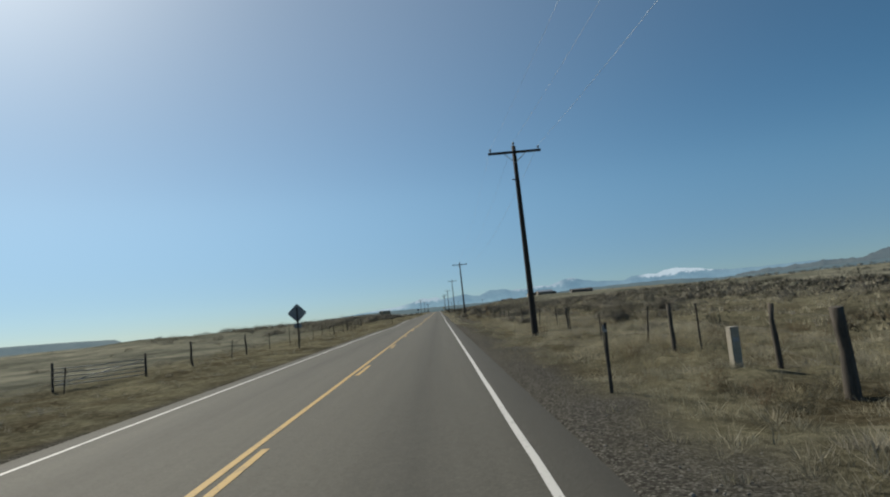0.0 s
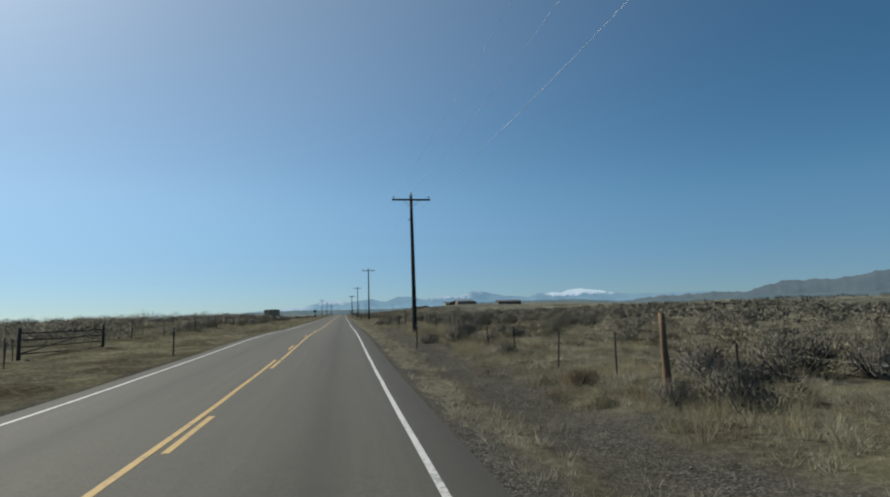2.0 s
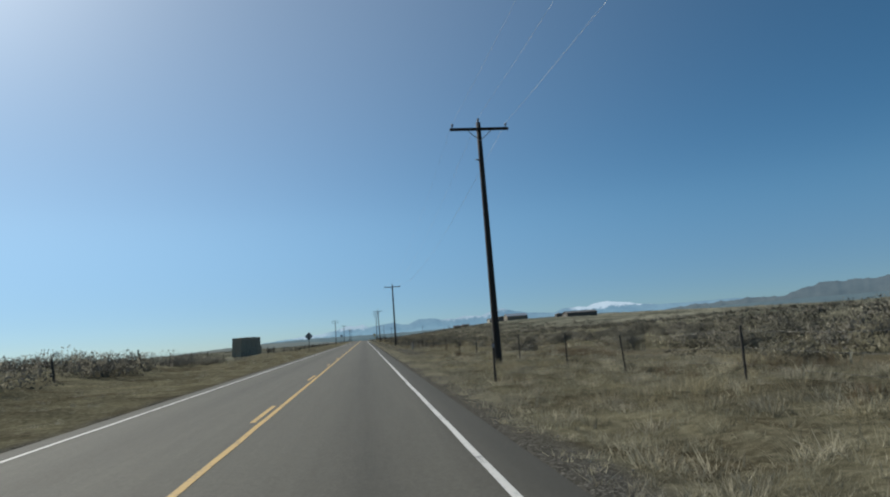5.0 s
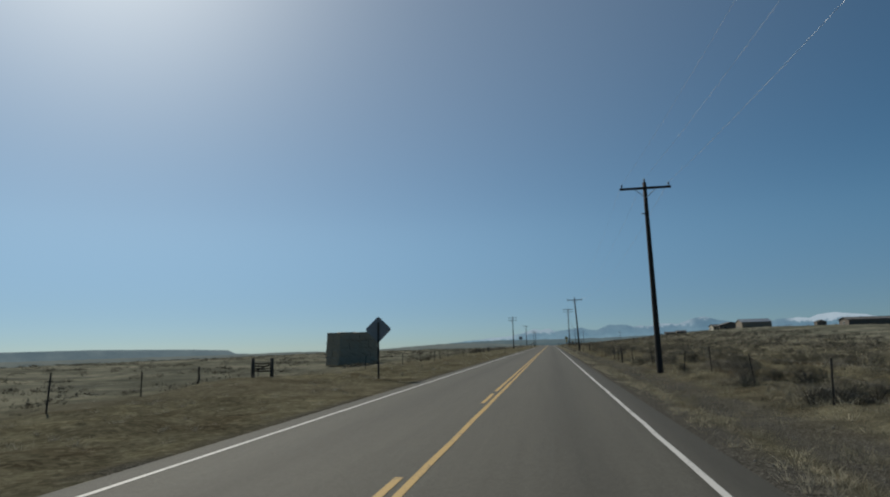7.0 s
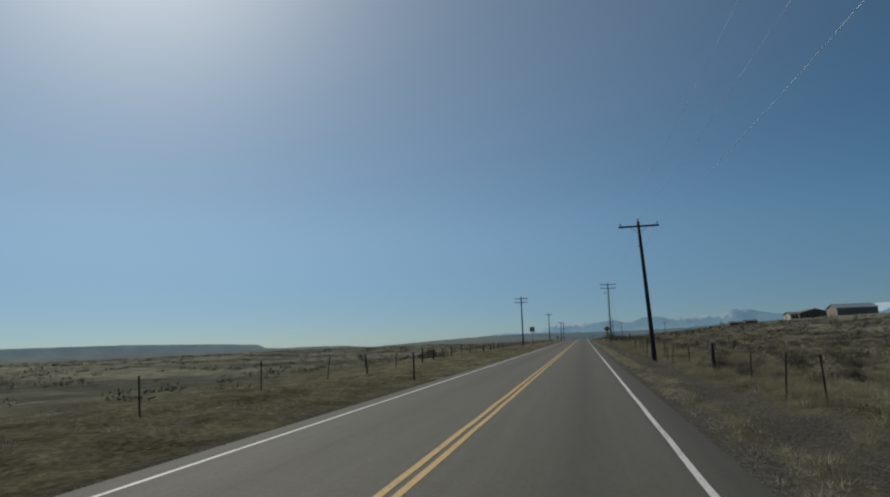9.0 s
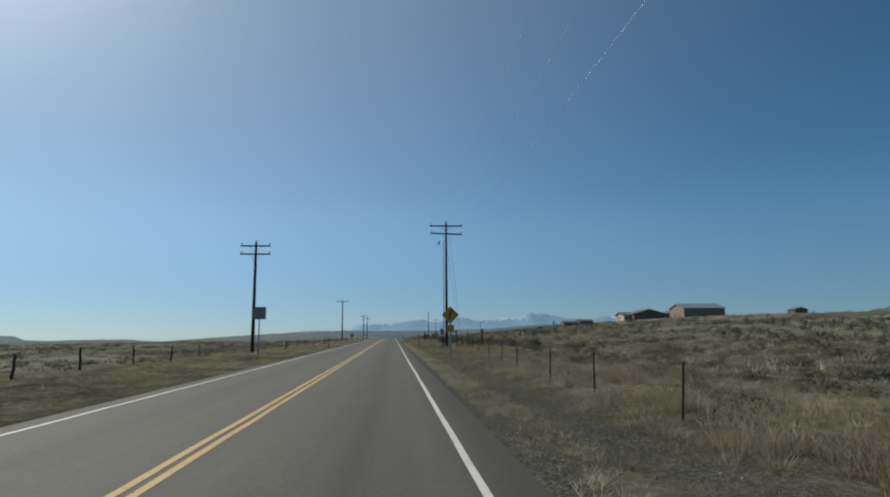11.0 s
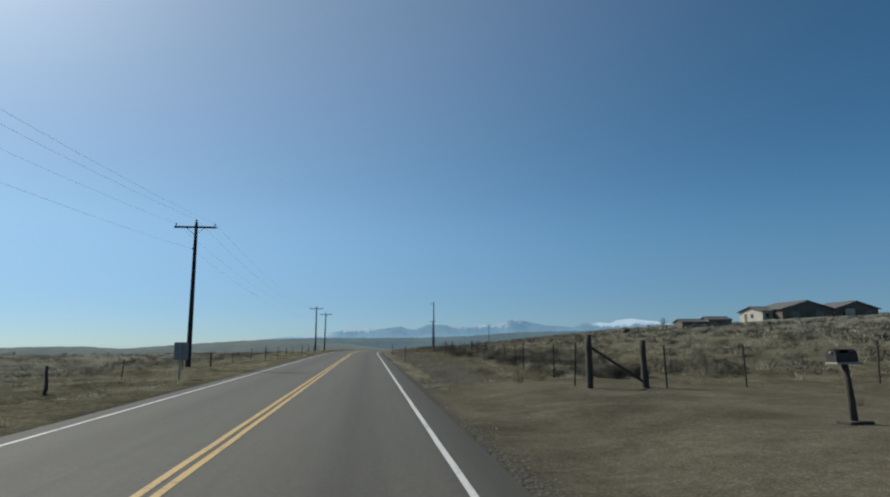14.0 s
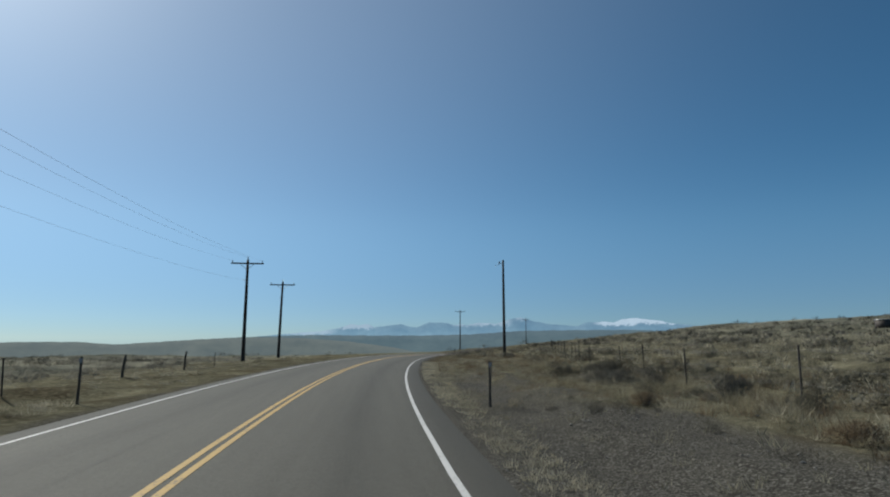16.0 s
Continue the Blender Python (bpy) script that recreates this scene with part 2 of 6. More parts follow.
    plain = mix_rgb(n, l, 0.5, plain, ramp(n, l, noise_out(n, l, 0.3, 4, 0.75), (0.4, (0.075, 0.077, 0.066)), (0.62, (0.25, 0.235, 0.18))))
    soil = mix_rgb(n, l, 1.0, soil, (0.57, 0.575, 0.545), 'MULTIPLY')
    grav = mix_rgb(n, l, 1.0, grav, (1.0, 1.01, 0.98), 'MULTIPLY')
    strips = noise_out(n, l, 0.05, 4, 0.6, stretch=(0.45, 1.0, 1.0))
    plain = mix_rgb(n, l, 0.85, plain, ramp(n, l, strips, (0.4, (0.55, 0.57, 0.56)), (0.5, (0.95, 0.95, 0.94)), (0.62, (1.3, 1.27, 1.2))), 'MULTIPLY')
    plain = mix_rgb(n, l, 1.0, plain, (0.84, 0.85, 0.83), 'MULTIPLY')
    dirt = mix_rgb(n, l, 1.0, dirt, (0.93, 0.9, 0.8), 'MULTIPLY')
    c = mix_rgb(n, l, w["gravel"].outputs["Fac"], soil, grav)
    c = mix_rgb(n, l, w["dirt"].outputs["Fac"], c, dirt)
    c = mix_rgb(n, l, w["far"].outputs["Fac"], c, plain)
    l.new(c, b.inputs["Base Color"])
    b.inputs["Roughness"].default_value = 0.95
    b.inputs["Specular IOR Level"].default_value = 0.0
    bump(n, l, b, mix_rgb(n, l, 0.5, f2, f3), 1.0, 0.05)
    return m


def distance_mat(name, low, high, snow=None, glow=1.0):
    """Far hills, a plain distance: haze and daylight are painted in as emitted colour. snow: (bearing, width, least
    height) of the white parts, in degrees and metres.
    """
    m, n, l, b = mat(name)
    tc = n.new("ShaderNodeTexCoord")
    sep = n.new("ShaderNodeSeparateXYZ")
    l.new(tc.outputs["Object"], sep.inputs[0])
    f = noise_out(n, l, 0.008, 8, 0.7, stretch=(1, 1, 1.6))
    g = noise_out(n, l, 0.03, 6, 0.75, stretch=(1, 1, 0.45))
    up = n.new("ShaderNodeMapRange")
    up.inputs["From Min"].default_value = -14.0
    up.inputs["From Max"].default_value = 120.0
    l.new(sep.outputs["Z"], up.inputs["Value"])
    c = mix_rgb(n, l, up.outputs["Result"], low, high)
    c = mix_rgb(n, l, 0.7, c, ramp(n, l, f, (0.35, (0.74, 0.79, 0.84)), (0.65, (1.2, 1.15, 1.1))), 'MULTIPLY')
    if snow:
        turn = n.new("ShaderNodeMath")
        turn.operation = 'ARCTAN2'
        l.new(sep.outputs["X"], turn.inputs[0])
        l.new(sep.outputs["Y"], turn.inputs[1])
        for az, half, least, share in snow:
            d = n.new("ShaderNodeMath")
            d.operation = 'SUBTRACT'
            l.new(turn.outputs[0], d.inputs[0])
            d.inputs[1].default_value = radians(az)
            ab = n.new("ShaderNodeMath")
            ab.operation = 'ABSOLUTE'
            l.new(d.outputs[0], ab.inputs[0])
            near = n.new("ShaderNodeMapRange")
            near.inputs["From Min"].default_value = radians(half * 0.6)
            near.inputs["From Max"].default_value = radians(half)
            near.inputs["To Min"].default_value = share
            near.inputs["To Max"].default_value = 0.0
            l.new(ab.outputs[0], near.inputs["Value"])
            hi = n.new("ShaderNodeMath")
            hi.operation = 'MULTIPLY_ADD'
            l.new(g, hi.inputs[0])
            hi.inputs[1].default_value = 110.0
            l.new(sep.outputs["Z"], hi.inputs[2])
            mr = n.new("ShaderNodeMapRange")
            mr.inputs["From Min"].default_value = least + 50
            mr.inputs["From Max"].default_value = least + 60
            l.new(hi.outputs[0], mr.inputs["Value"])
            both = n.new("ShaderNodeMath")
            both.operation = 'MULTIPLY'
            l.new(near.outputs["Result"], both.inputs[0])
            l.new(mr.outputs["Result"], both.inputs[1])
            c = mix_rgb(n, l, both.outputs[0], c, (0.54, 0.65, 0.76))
    # near-black base; the hazy colour glows by itself instead of being lit
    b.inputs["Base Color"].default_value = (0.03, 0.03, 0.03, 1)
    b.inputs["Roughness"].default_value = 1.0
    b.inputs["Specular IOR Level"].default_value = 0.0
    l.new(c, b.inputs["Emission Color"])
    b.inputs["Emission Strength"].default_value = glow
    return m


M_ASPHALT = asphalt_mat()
M_WHITE = paint_mat("white_line_paint", (0.5, 0.49, 0.465), 0.8)
M_YELLOW = paint_mat("yellow_line_paint", (0.43, 0.275, 0.07), 0.8)
M_GROUND = ground_mat()
M_GRASS = leaf_mat("dry_grass", (0.13, 0.126, 0.092), (0.345, 0.335, 0.258), 0.35, 0.3, 0.7)
M_FIELD_GRASS = leaf_mat("grey_field_grass", (0.16, 0.161, 0.136), (0.36, 0.36, 0.31), 0.3, 0.3, 0.7)
M_STRAW = leaf_mat("bleached_straw", (0.28, 0.262, 0.19), (0.55, 0.525, 0.41), 0.6, 0.3, 0.7)
M_GOLD_GRASS = leaf_mat("golden_bunch_grass", (0.19, 0.172, 0.112), (0.40, 0.37, 0.258), 0.5, 0.3, 0.7)
M_RUST_GRASS = leaf_mat("rusty_weeds", (0.10, 0.076, 0.05), (0.21, 0.165, 0.112), 0.4, 0.3, 0.7)
M_SAGE = leaf_mat("sagebrush_leaves", (0.205, 0.203, 0.178), (0.265, 0.263, 0.232), 0.25, 0.1, 0.16)
M_MID_SAGE = leaf_mat("grey_brush_leaves", (0.16, 0.161, 0.139), (0.215, 0.216, 0.187), 0.2, 0.1, 0.16)
M_DARK_SAGE = leaf_mat("dark_brush_leaves", (0.088, 0.089, 0.075), (0.132, 0.133, 0.112), 0.3, 0.1, 0.16)
M_TWIG = plain_mat("grey_twigs", (0.045, 0.04, 0.034), (0.11, 0.098, 0.082), 12)
M_POLE = plain_mat("creosoted_pole_wood", (0.015, 0.012, 0.010), (0.042, 0.032, 0.025), 5, 0.85, 0, 0.4, (1, 1, 0.08))
M_PALEWOOD = plain_mat("bleached_rail_wood", (0.28, 0.255, 0.215), (0.48, 0.45, 0.39), 9, 0.9, 0, 0.4, (0.12, 1, 1))
M_OLDWOOD = plain_mat("weathered_post_wood", (0.03, 0.024, 0.019), (0.095, 0.078, 0.06), 9, 0.9, 0, 0.5, (1, 1, 0.12))
M_ORANGEWOOD = plain_mat("brown_post_wood", (0.10, 0.06, 0.03), (0.21, 0.13, 0.07), 9, 0.85, 0, 0.4, (1, 1, 0.12))
M_TPOST = plain_mat("dark_steel_post", (0.03, 0.028, 0.025), (0.075, 0.06, 0.05), 14, 0.7, 0.3)
M_WIRE = plain_mat("fence_wire", (0.14, 0.14, 0.14), (0.24, 0.24, 0.24), 10, 0.6, 0.6, 0)
M_BRIGHT_WIRE = plain_mat("aluminium_line", (0.40, 0.42, 0.45), (0.52, 0.54, 0.57), 4, 0.5, 0.3, 0)
M_CABLE = plain_mat("cable", (0.42, 0.44, 0.47), (0.55, 0.57, 0.6), 4, 0.5, 0.5, 0)
M_STEEL = plain_mat("galvanised_steel", (0.22, 0.23, 0.24), (0.36, 0.37, 0.38), 10, 0.5, 0.7)
M_PORCELAIN = plain_mat("grey_porcelain", (0.16, 0.17, 0.19), (0.3, 0.32, 0.35), 8, 0.25, 0, 0)
M_ALU = plain_mat("bare_sign_back", (0.22, 0.22, 0.22), (0.34, 0.34, 0.34), 4, 0.55, 0.5, 0)
M_GREEN = plain_mat("green_sign_sheet", (0.006, 0.075, 0.055), (0.012, 0.11, 0.08), 5, 0.45, 0, 0)
M_YSIGN = plain_mat("yellow_sign_sheet", (0.42, 0.27, 0.03), (0.55, 0.36, 0.05), 5, 0.5, 0, 0)
M_LETTER = plain_mat("white_sign_letter", (0.6, 0.62, 0.6), (0.78, 0.8, 0.78), 6, 0.5, 0, 0)
M_BLACK = plain_mat("black_sign_letter", (0.012, 0.012, 0.012), (0.025, 0.025, 0.025), 6, 0.6, 0, 0)
M_PEDESTAL = plain_mat("tan_pedestal_plastic", (0.24, 0.212, 0.165), (0.34, 0.3, 0.24), 4, 0.6)
M_HAY = plain_mat("weathered_hay", (0.2, 0.172, 0.125), (0.345, 0.3, 0.222), 5, 0.95, 0, 0.9)
M_TWINE = plain_mat("bale_twine", (0.25, 0.2, 0.12), (0.36, 0.3, 0.2), 8, 0.8, 0, 0)
M_TANWALL = plain_mat("tan_metal_siding", (0.185, 0.15, 0.108), (0.235, 0.192, 0.137), 0.8, 0.6, 0, 0.1)
M_BROWNWALL = plain_mat("brown_siding", (0.09, 0.075, 0.06), (0.15, 0.125, 0.10), 0.8, 0.75, 0, 0.1)
M_CREAMWALL = plain_mat("cream_siding", (0.36, 0.33, 0.27), (0.45, 0.42, 0.35), 0.8, 0.7, 0, 0.1)
M_ROOF = plain_mat("grey_metal_roof", (0.075, 0.072, 0.07), (0.125, 0.118, 0.112), 1.0, 0.8, 0.0, 0.1)
M_BRIGHT_ROOF = plain_mat("bare_metal_roof", (0.3, 0.31, 0.32), (0.42, 0.43, 0.44), 1.0, 0.35, 0.5, 0.1)
M_GLASS = plain_mat("dark_window_glass", (0.02, 0.024, 0.03), (0.04, 0.045, 0.05), 1, 0.08, 0, 0)
M_CONCRETE = plain_mat("pale_block", (0.3, 0.28, 0.25), (0.45, 0.42, 0.38), 5, 0.9)
M_STONE = plain_mat("roadside_stone", (0.055, 0.052, 0.047), (0.27, 0.255, 0.225), 3, 0.95)
M_MTN = distance_mat("far_mountain_haze_glow", (0.24, 0.385, 0.49), (0.145, 0.26, 0.37), ((23.6, 2.6, 110.0, 0.82), (20.4, 2.0, 100.0, 0.8), (-5.0, 2.4, 28.0, 0.5), (-1.2, 2.0, 72.0, 0.5), (8.4, 1.8, 96.0, 0.4), (10.6, 1.4, 100.0, 0.4), (13.4, 1.6, 142.0, 0.35)))
M_MTN2 = distance_mat("brown_ridge_haze_glow", (0.115, 0.153, 0.17), (0.086, 0.128, 0.16))
M_HILLS = distance_mat("valley_hill_haze_glow", (0.105, 0.155, 0.175), (0.075, 0.13, 0.17))
M_MESA = distance_mat("far_mesa_haze_glow", (0.15, 0.20, 0.225), (0.12, 0.18, 0.225))
M_LHILL = distance_mat("field_hill_haze_glow", (0.135, 0.16, 0.155), (0.11, 0.145, 0.155))


# ---- shape of the land ----
CENTRE, HALF = -2.33, 4.15      # the road's middle line and half its paved width


def smooth(a, b, v):
    t = np.clip((np.asarray(v, float) - a) / (b - a), 0, 1)
    return t * t * (3 - 2 * t)


def middle(y):
    """x of the road's middle: straight, then a bend to the right."""
    k = np.maximum(np.asarray(y, float) - 560.0, 0.0)
    return CENTRE + np.where(k < 160, k ** 2 / 660.0, 160 ** 2 / 660.0 + (k - 160) * 320 / 660.0)


def grade(y):
    """Height of the road: level, then falling into the valley."""
    k = np.maximum(np.asarray(y, float) - 575.0, 0.0)
    fall = np.where(k < 80, k ** 2 / 160.0 * 0.02, 0.8 + (k - 80) * 0.02 * np.exp(-(k - 80) / 900.0))
    return 0.15 * smooth(94, 114, y) * (1 - smooth(122, 142, y)) - 0.12 * np.exp(-((np.asarray(y, float) - 82) / 12.0) ** 2) - fall


def waves(x, y, size, seed):
    """Soft uneven waves between about -1 and 1."""
    r = np.random.RandomState(seed)
    out = 0.0
    for k in range(7):
        a, p = r.uniform(0, 6.283), r.uniform(0, 6.283)
        f = 6.283 / size * r.uniform(0.6, 1.7)
        out = out + np.sin(f * (np.cos(a) * x + np.sin(a) * y) + p + 1.3 * np.sin(f * 0.6 * (np.sin(a) * x - np.cos(a) * y) + 2 * p))
    return out / 3.0


def land(x, y):
    x, y = np.asarray(x, float), np.asarray(y, float)
    u = x - middle(y)
    z = grade(np.clip(y, -400, 1500)) * np.exp(-np.maximum(np.abs(u) - 60, 0) / 400)
    au = np.abs(u)
    off = smooth(HALF - 0.1, HALF + 3.0, au)
    # the hill with the houses
    hill = 6.1 * np.clip((x - 13) / 82, 0, 1) ** 1.12 * smooth(300, 560, y) * (1 + 0.22 * smooth(600, 680, y)) * (1 - smooth(700, 900, y)) * (1 - smooth(150, 420, x))
    # the range lifts gently away from the road
    hill = hill + np.clip(0.03 * (x - 25), 0, 3.0) * smooth(110, 170, y) * (1 - smooth(260, 340, y)) * (1 - smooth(250, 500, x))
    # the field below the road
    drop = -0.9 * smooth(7, 26, -u) - 0.0035 * np.clip(-u - 30, 0, 3500) - 0.02 * np.clip(-u - 110, 0, 2600) ** 1.0
    drop = drop + 1.75 * smooth(8, 20, -u) * smooth(95, 140, y) * (1 - smooth(215, 250, y)) * (1 - smooth(60, 140, -u))
    bank = 0.2 * smooth(92, 116, y) * (1 - smooth(150, 225, y)) + 0.24 * smooth(405, 432, y) * (1 - smooth(580, 640, y))
    bank = bank * smooth(HALF + 0.9, HALF + 3.4, u) * (1 - smooth(60, 140, u))
    verge = bank - 0.12 * smooth(HALF, HALF + 2.2, u) * (1 - smooth(HALF + 2.2, HALF + 5.5, u))
    plain = -0.014 * np.clip(y - 720, 0, 2600) - 0.0015 * np.clip(u - 400, 0, 3000)
    rough = off * (0.045 * waves(x, y, 1.6, 6) + 0.06 * waves(x, y, 3.3, 1) + 0.09 * waves(x, y, 7.0, 2)) + smooth(9, 60, au) * (0.28 * waves(x, y, 34, 3) + 0.6 * smooth(40, 400, au) * waves(x, y, 140, 4))
    rough = rough * (1 - 0.6 * smooth(300, 1200, au))
    rough = rough + 0.5 * np.exp(-((x + 15) / 3.5) ** 2 - ((y - 270) / 6.0) ** 2)
    yard = smooth(1.5, 3, x) * (1 - smooth(11, 15, x)) * smooth(479, 484, y) * (1 - smooth(504, 509, y))
    rough = rough * (1 - 0.93 * yard)
    under = -0.10 * (1 - smooth(HALF - 0.35, HALF + 0.02, au))
    return z + hill + drop + verge + plain + rough + under


def dirt_weight(x, y):
    """Bare packed dirt: driveways and pull-outs."""
    d = smooth(1.75, 2.3, x) * (1 - smooth(10, 14, x)) * smooth(482, 486, y) * (1 - smooth(503, 507, y))
    d = np.maximum(d, smooth(9, 12, x) * (1 - smooth(60, 70, x)) * smooth(493, 496, y + 0.10 * x) * (1 - smooth(500, 503, y + 0.10 * x)))
    track = np.abs(x - 8.9 - 0.5 * np.sin(y / 9.0) - 3.5 * smooth(160, 200, y))
    d = np.maximum(d, 0.75 * (1 - smooth(0.8, 1.8, track)) * smooth(118, 128, y) * (1 - smooth(200, 230, y)))
    for y0, y1 in ((2, 7), (262, 268), (296, 303)):
        d = np.maximum(d, smooth(y0 - 2, y0 + 1, y) * (1 - smooth(y1 - 1, y1 + 2, y)) * 0.45 * smooth(6.2, 7.0, -x) * (1 - smooth(18, 26, -x)))
    d = np.maximum(d, 0.8 * (1 - smooth(0.9, 2.2, np.abs(x + 20 + 2 * np.sin(y / 25)))) * smooth(225, 240, y) * (1 - smooth(330, 380, y)))
    return np.clip(d, 0, 1)


def gravel_weight(x, y, thin_too=True):
    """Loose gravel: the shoulder, a beaten lane behind its grass strip, and wider pull-outs."""
    u = x - middle(y)
    a = u - HALF
    e = 0.5 * waves(x, y, 4.0, 11)
    patch = 0.62 + 0.38 * smooth(-0.5, 0.4, waves(x, y, 3.1, 12))
    g = 1 - smooth(0.3, 0.9, np.abs(u) - HALF + 0.4 * e + 0.5 * (u < 0))
    for y0, y1, y2, y3, a0, a1 in ((-60, -40, 48, 66, -0.2, 1.3), (56, 68, 120, 138, 1.15, 3.1), (205, 230, 425, 440, 1.05, 2.7), (434, 444, 474, 484, 0.85, 2.7), (503, 512, 575, 592, 0.85, 3.7)):
        along = smooth(y0, y1, y) * (1 - smooth(y2, y3, y))
        g = np.maximum(g, along * np.where(y < 440, np.maximum(patch, 0.8), patch) * smooth(a0 - 0.15, a0 + 0.35, a + 0.4 * e) * (1 - smooth(a1 - 0.3, a1 + 0.7, a + e)))
    pad = ((x - 4.3) / 2.4) ** 2 + ((y - 561) / 8.5) ** 2
    g = np.maximum(g, 0.95 * (1 - smooth(0.6, 1.3, pad + 0.4 * e)))
    thin = smooth(515, 525, y) * (1 - smooth(585, 600, y)) + smooth(240, 250, y) * (1 - smooth(312, 320, y)) + smooth(420, 428, y) * (1 - smooth(470, 480, y))
    g = np.maximum(g, thin_too * 0.14 * patch * thin * smooth(0.8, 1.4, a) * (1 - smooth(9, 12, x)))
    return np.clip(g, 0, 1)


def bare(x, y):
    return np.clip(dirt_weight(x, y) + gravel_weight(x, y, False), 0, 1)


def grid_mesh(name, X, Y, Z, material):
    """X, Y, Z: arrays of rows and columns."""
    rows, cols = X.shape
    me = bpy.data.meshes.new(name)
    co = np.stack([X, Y, Z], -1).reshape(-1, 3).astype(np.float32)
    i = np.arange((rows - 1) * cols).reshape(rows - 1, cols)[:, :-1].ravel()
    quads = np.stack([i, i + 1, i + cols + 1, i + cols], -1).astype(np.int32)
    me.vertices.add(len(co))
    me.vertices.foreach_set("co", co.ravel())
    me.loops.add(quads.size)
    me.loops.foreach_set("vertex_index", quads.ravel())
    me.polygons.add(len(quads))
    me.polygons.foreach_set("loop_start", np.arange(0, quads.size, 4, dtype=np.int32))
    me.polygons.foreach_set("use_smooth", np.ones(len(quads), bool))
    me.materials.append(material)
    me.update()
    me.validate()
    return me


def add_weights(me, **arrays):
    for k, a in arrays.items():
        at = me.attributes.new(k, 'FLOAT', 'POINT')
        at.data.foreach_set("value", np.asarray(a, np.float32).ravel())


def spaced(*spans):
    """Points along an axis: (from, to, step) spans joined."""
    out = []
    for a, b, s in spans:
        out += list(np.arange(a, b, s))
    return np.array(out + [spans[-1][1]])


xs = spaced((-4600, -1200, 340), (-1200, -300, 60), (-300, -80, 14), (-80, -30, 3), (-30, -12, 1.0), (-12, 14, 0.42), (14, 34, 1.0), (34, 100, 2.5), (100, 320, 12), (320, 1200, 60), (1200, 4600, 340))
ys = spaced((-600, -60, 60), (-60, -8, 8), (-8, 640, 1.25), (640, 760, 3), (760, 1100, 15), (1100, 2000, 60), (2000, 4800, 280))
GX, GY = np.meshgrid(xs, ys)
ground = grid_mesh("ground", GX, GY, land(GX, GY), M_GROUND)
U = np.abs(GX - middle(GY))
add_weights(ground, gravel=gravel_weight(GX, GY), dirt=dirt_weight(GX, GY), far=np.where(GX < 0, smooth(9, 30, U), smooth(14, 75, U)))
tagged(new("ground", ground), "dry open rangeland with bleached grass and gravel verges", "ground", kind="structure")

# ---- the road and its paint ----
road_y = spaced((-60, 540, 3.0), (540, 760, 1.5))
across = np.array([-HALF, -HALF + 0.05, -3.54, -3.0, -2.6, -2.1, -1.6, -0.9, 0, 0.9, 1.6, 2.1, 2.6, 3.0, 3.47, HALF - 0.05, HALF])


def road_frame(y):
    d = (middle(y + 0.5) - middle(y - 0.5))
    return middle(y), np.stack([np.ones_like(d), -d], -1) / np.sqrt(1 + d * d)[:, None]


mx, side = road_frame(road_y)
RX = mx[:, None] + across[None, :] * side[:, :1]
RY = road_y[:, None] + across[None, :] * side[:, 1:]
ragged = 0.06 * waves(RX, RY, 1.7, 21)
RX[:, 0] += ragged[:, 0]
RX[:, -1] += ragged[:, -1]
RZ = grade(road_y)[:, None] + 0.0 * RX + 0.03 * (1 - (across / HALF) ** 2)[None, :] - np.where(np.abs(across) >= HALF, 0.14, 0.0)[None, :]
road_me = grid_mesh("road", RX, RY, RZ, M_ASPHALT)
road_me.polygons.foreach_set("use_smooth", np.zeros(len(road_me.polygons), bool))
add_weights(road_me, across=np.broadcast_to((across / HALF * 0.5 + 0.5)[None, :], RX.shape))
road = tagged(new("road", road_me), "two-lane worn grey asphalt highway with ragged edges", "road", kind="structure")


def stripe(name, y0, y1, u0, u1, material, step=3.0):
    yy = np.append(np.arange(y0, y1, step), y1)
    m, s = road_frame(yy)
    uu = np.array([u0, u1])
    X = m[:, None] + uu[None, :] * s[:, :1]
    Y = yy[:, None] + uu[None, :] * s[:, 1:]
    X = X + 0.008 * waves(X, Y, 2.0, 5)
    Z = grade(yy)[:, None] + 0.03 * (1 - (uu / HALF) ** 2)[None, :] + 0.005
    ob = new(name, grid_mesh(name, X, Y, Z, material))
    ob.parent = road
    return ob


stripe("edge_line", -55, 755, 3.42, 3.515, M_WHITE, 1.5)
stripe("edge_line", -55, 755, -3.58, -3.485, M_WHITE, 1.5)
stripe("centre_line", -55, 94, -0.16, -0.05, M_YELLOW)
stripe("centre_line", 94, 755, 0.05, 0.16, M_YELLOW, 1.5)
stripe("centre_line", 262, 755, -0.16, -0.05, M_YELLOW, 1.5)
for k in range(-3, 8):
    stripe("centre_dash", 5.2 + 12.19 * k, 8.25 + 12.19 * k, 0.05, 0.16, M_YELLOW, 1.5)
for k in range(8, 22):
    stripe("centre_dash", 2.0 + 12.19 * k, 5.05 + 12.19 * k, -0.16, -0.05, M_YELLOW, 1.5)


# ---- mountains and hills on the horizon ----
HUB_Y = 275.0


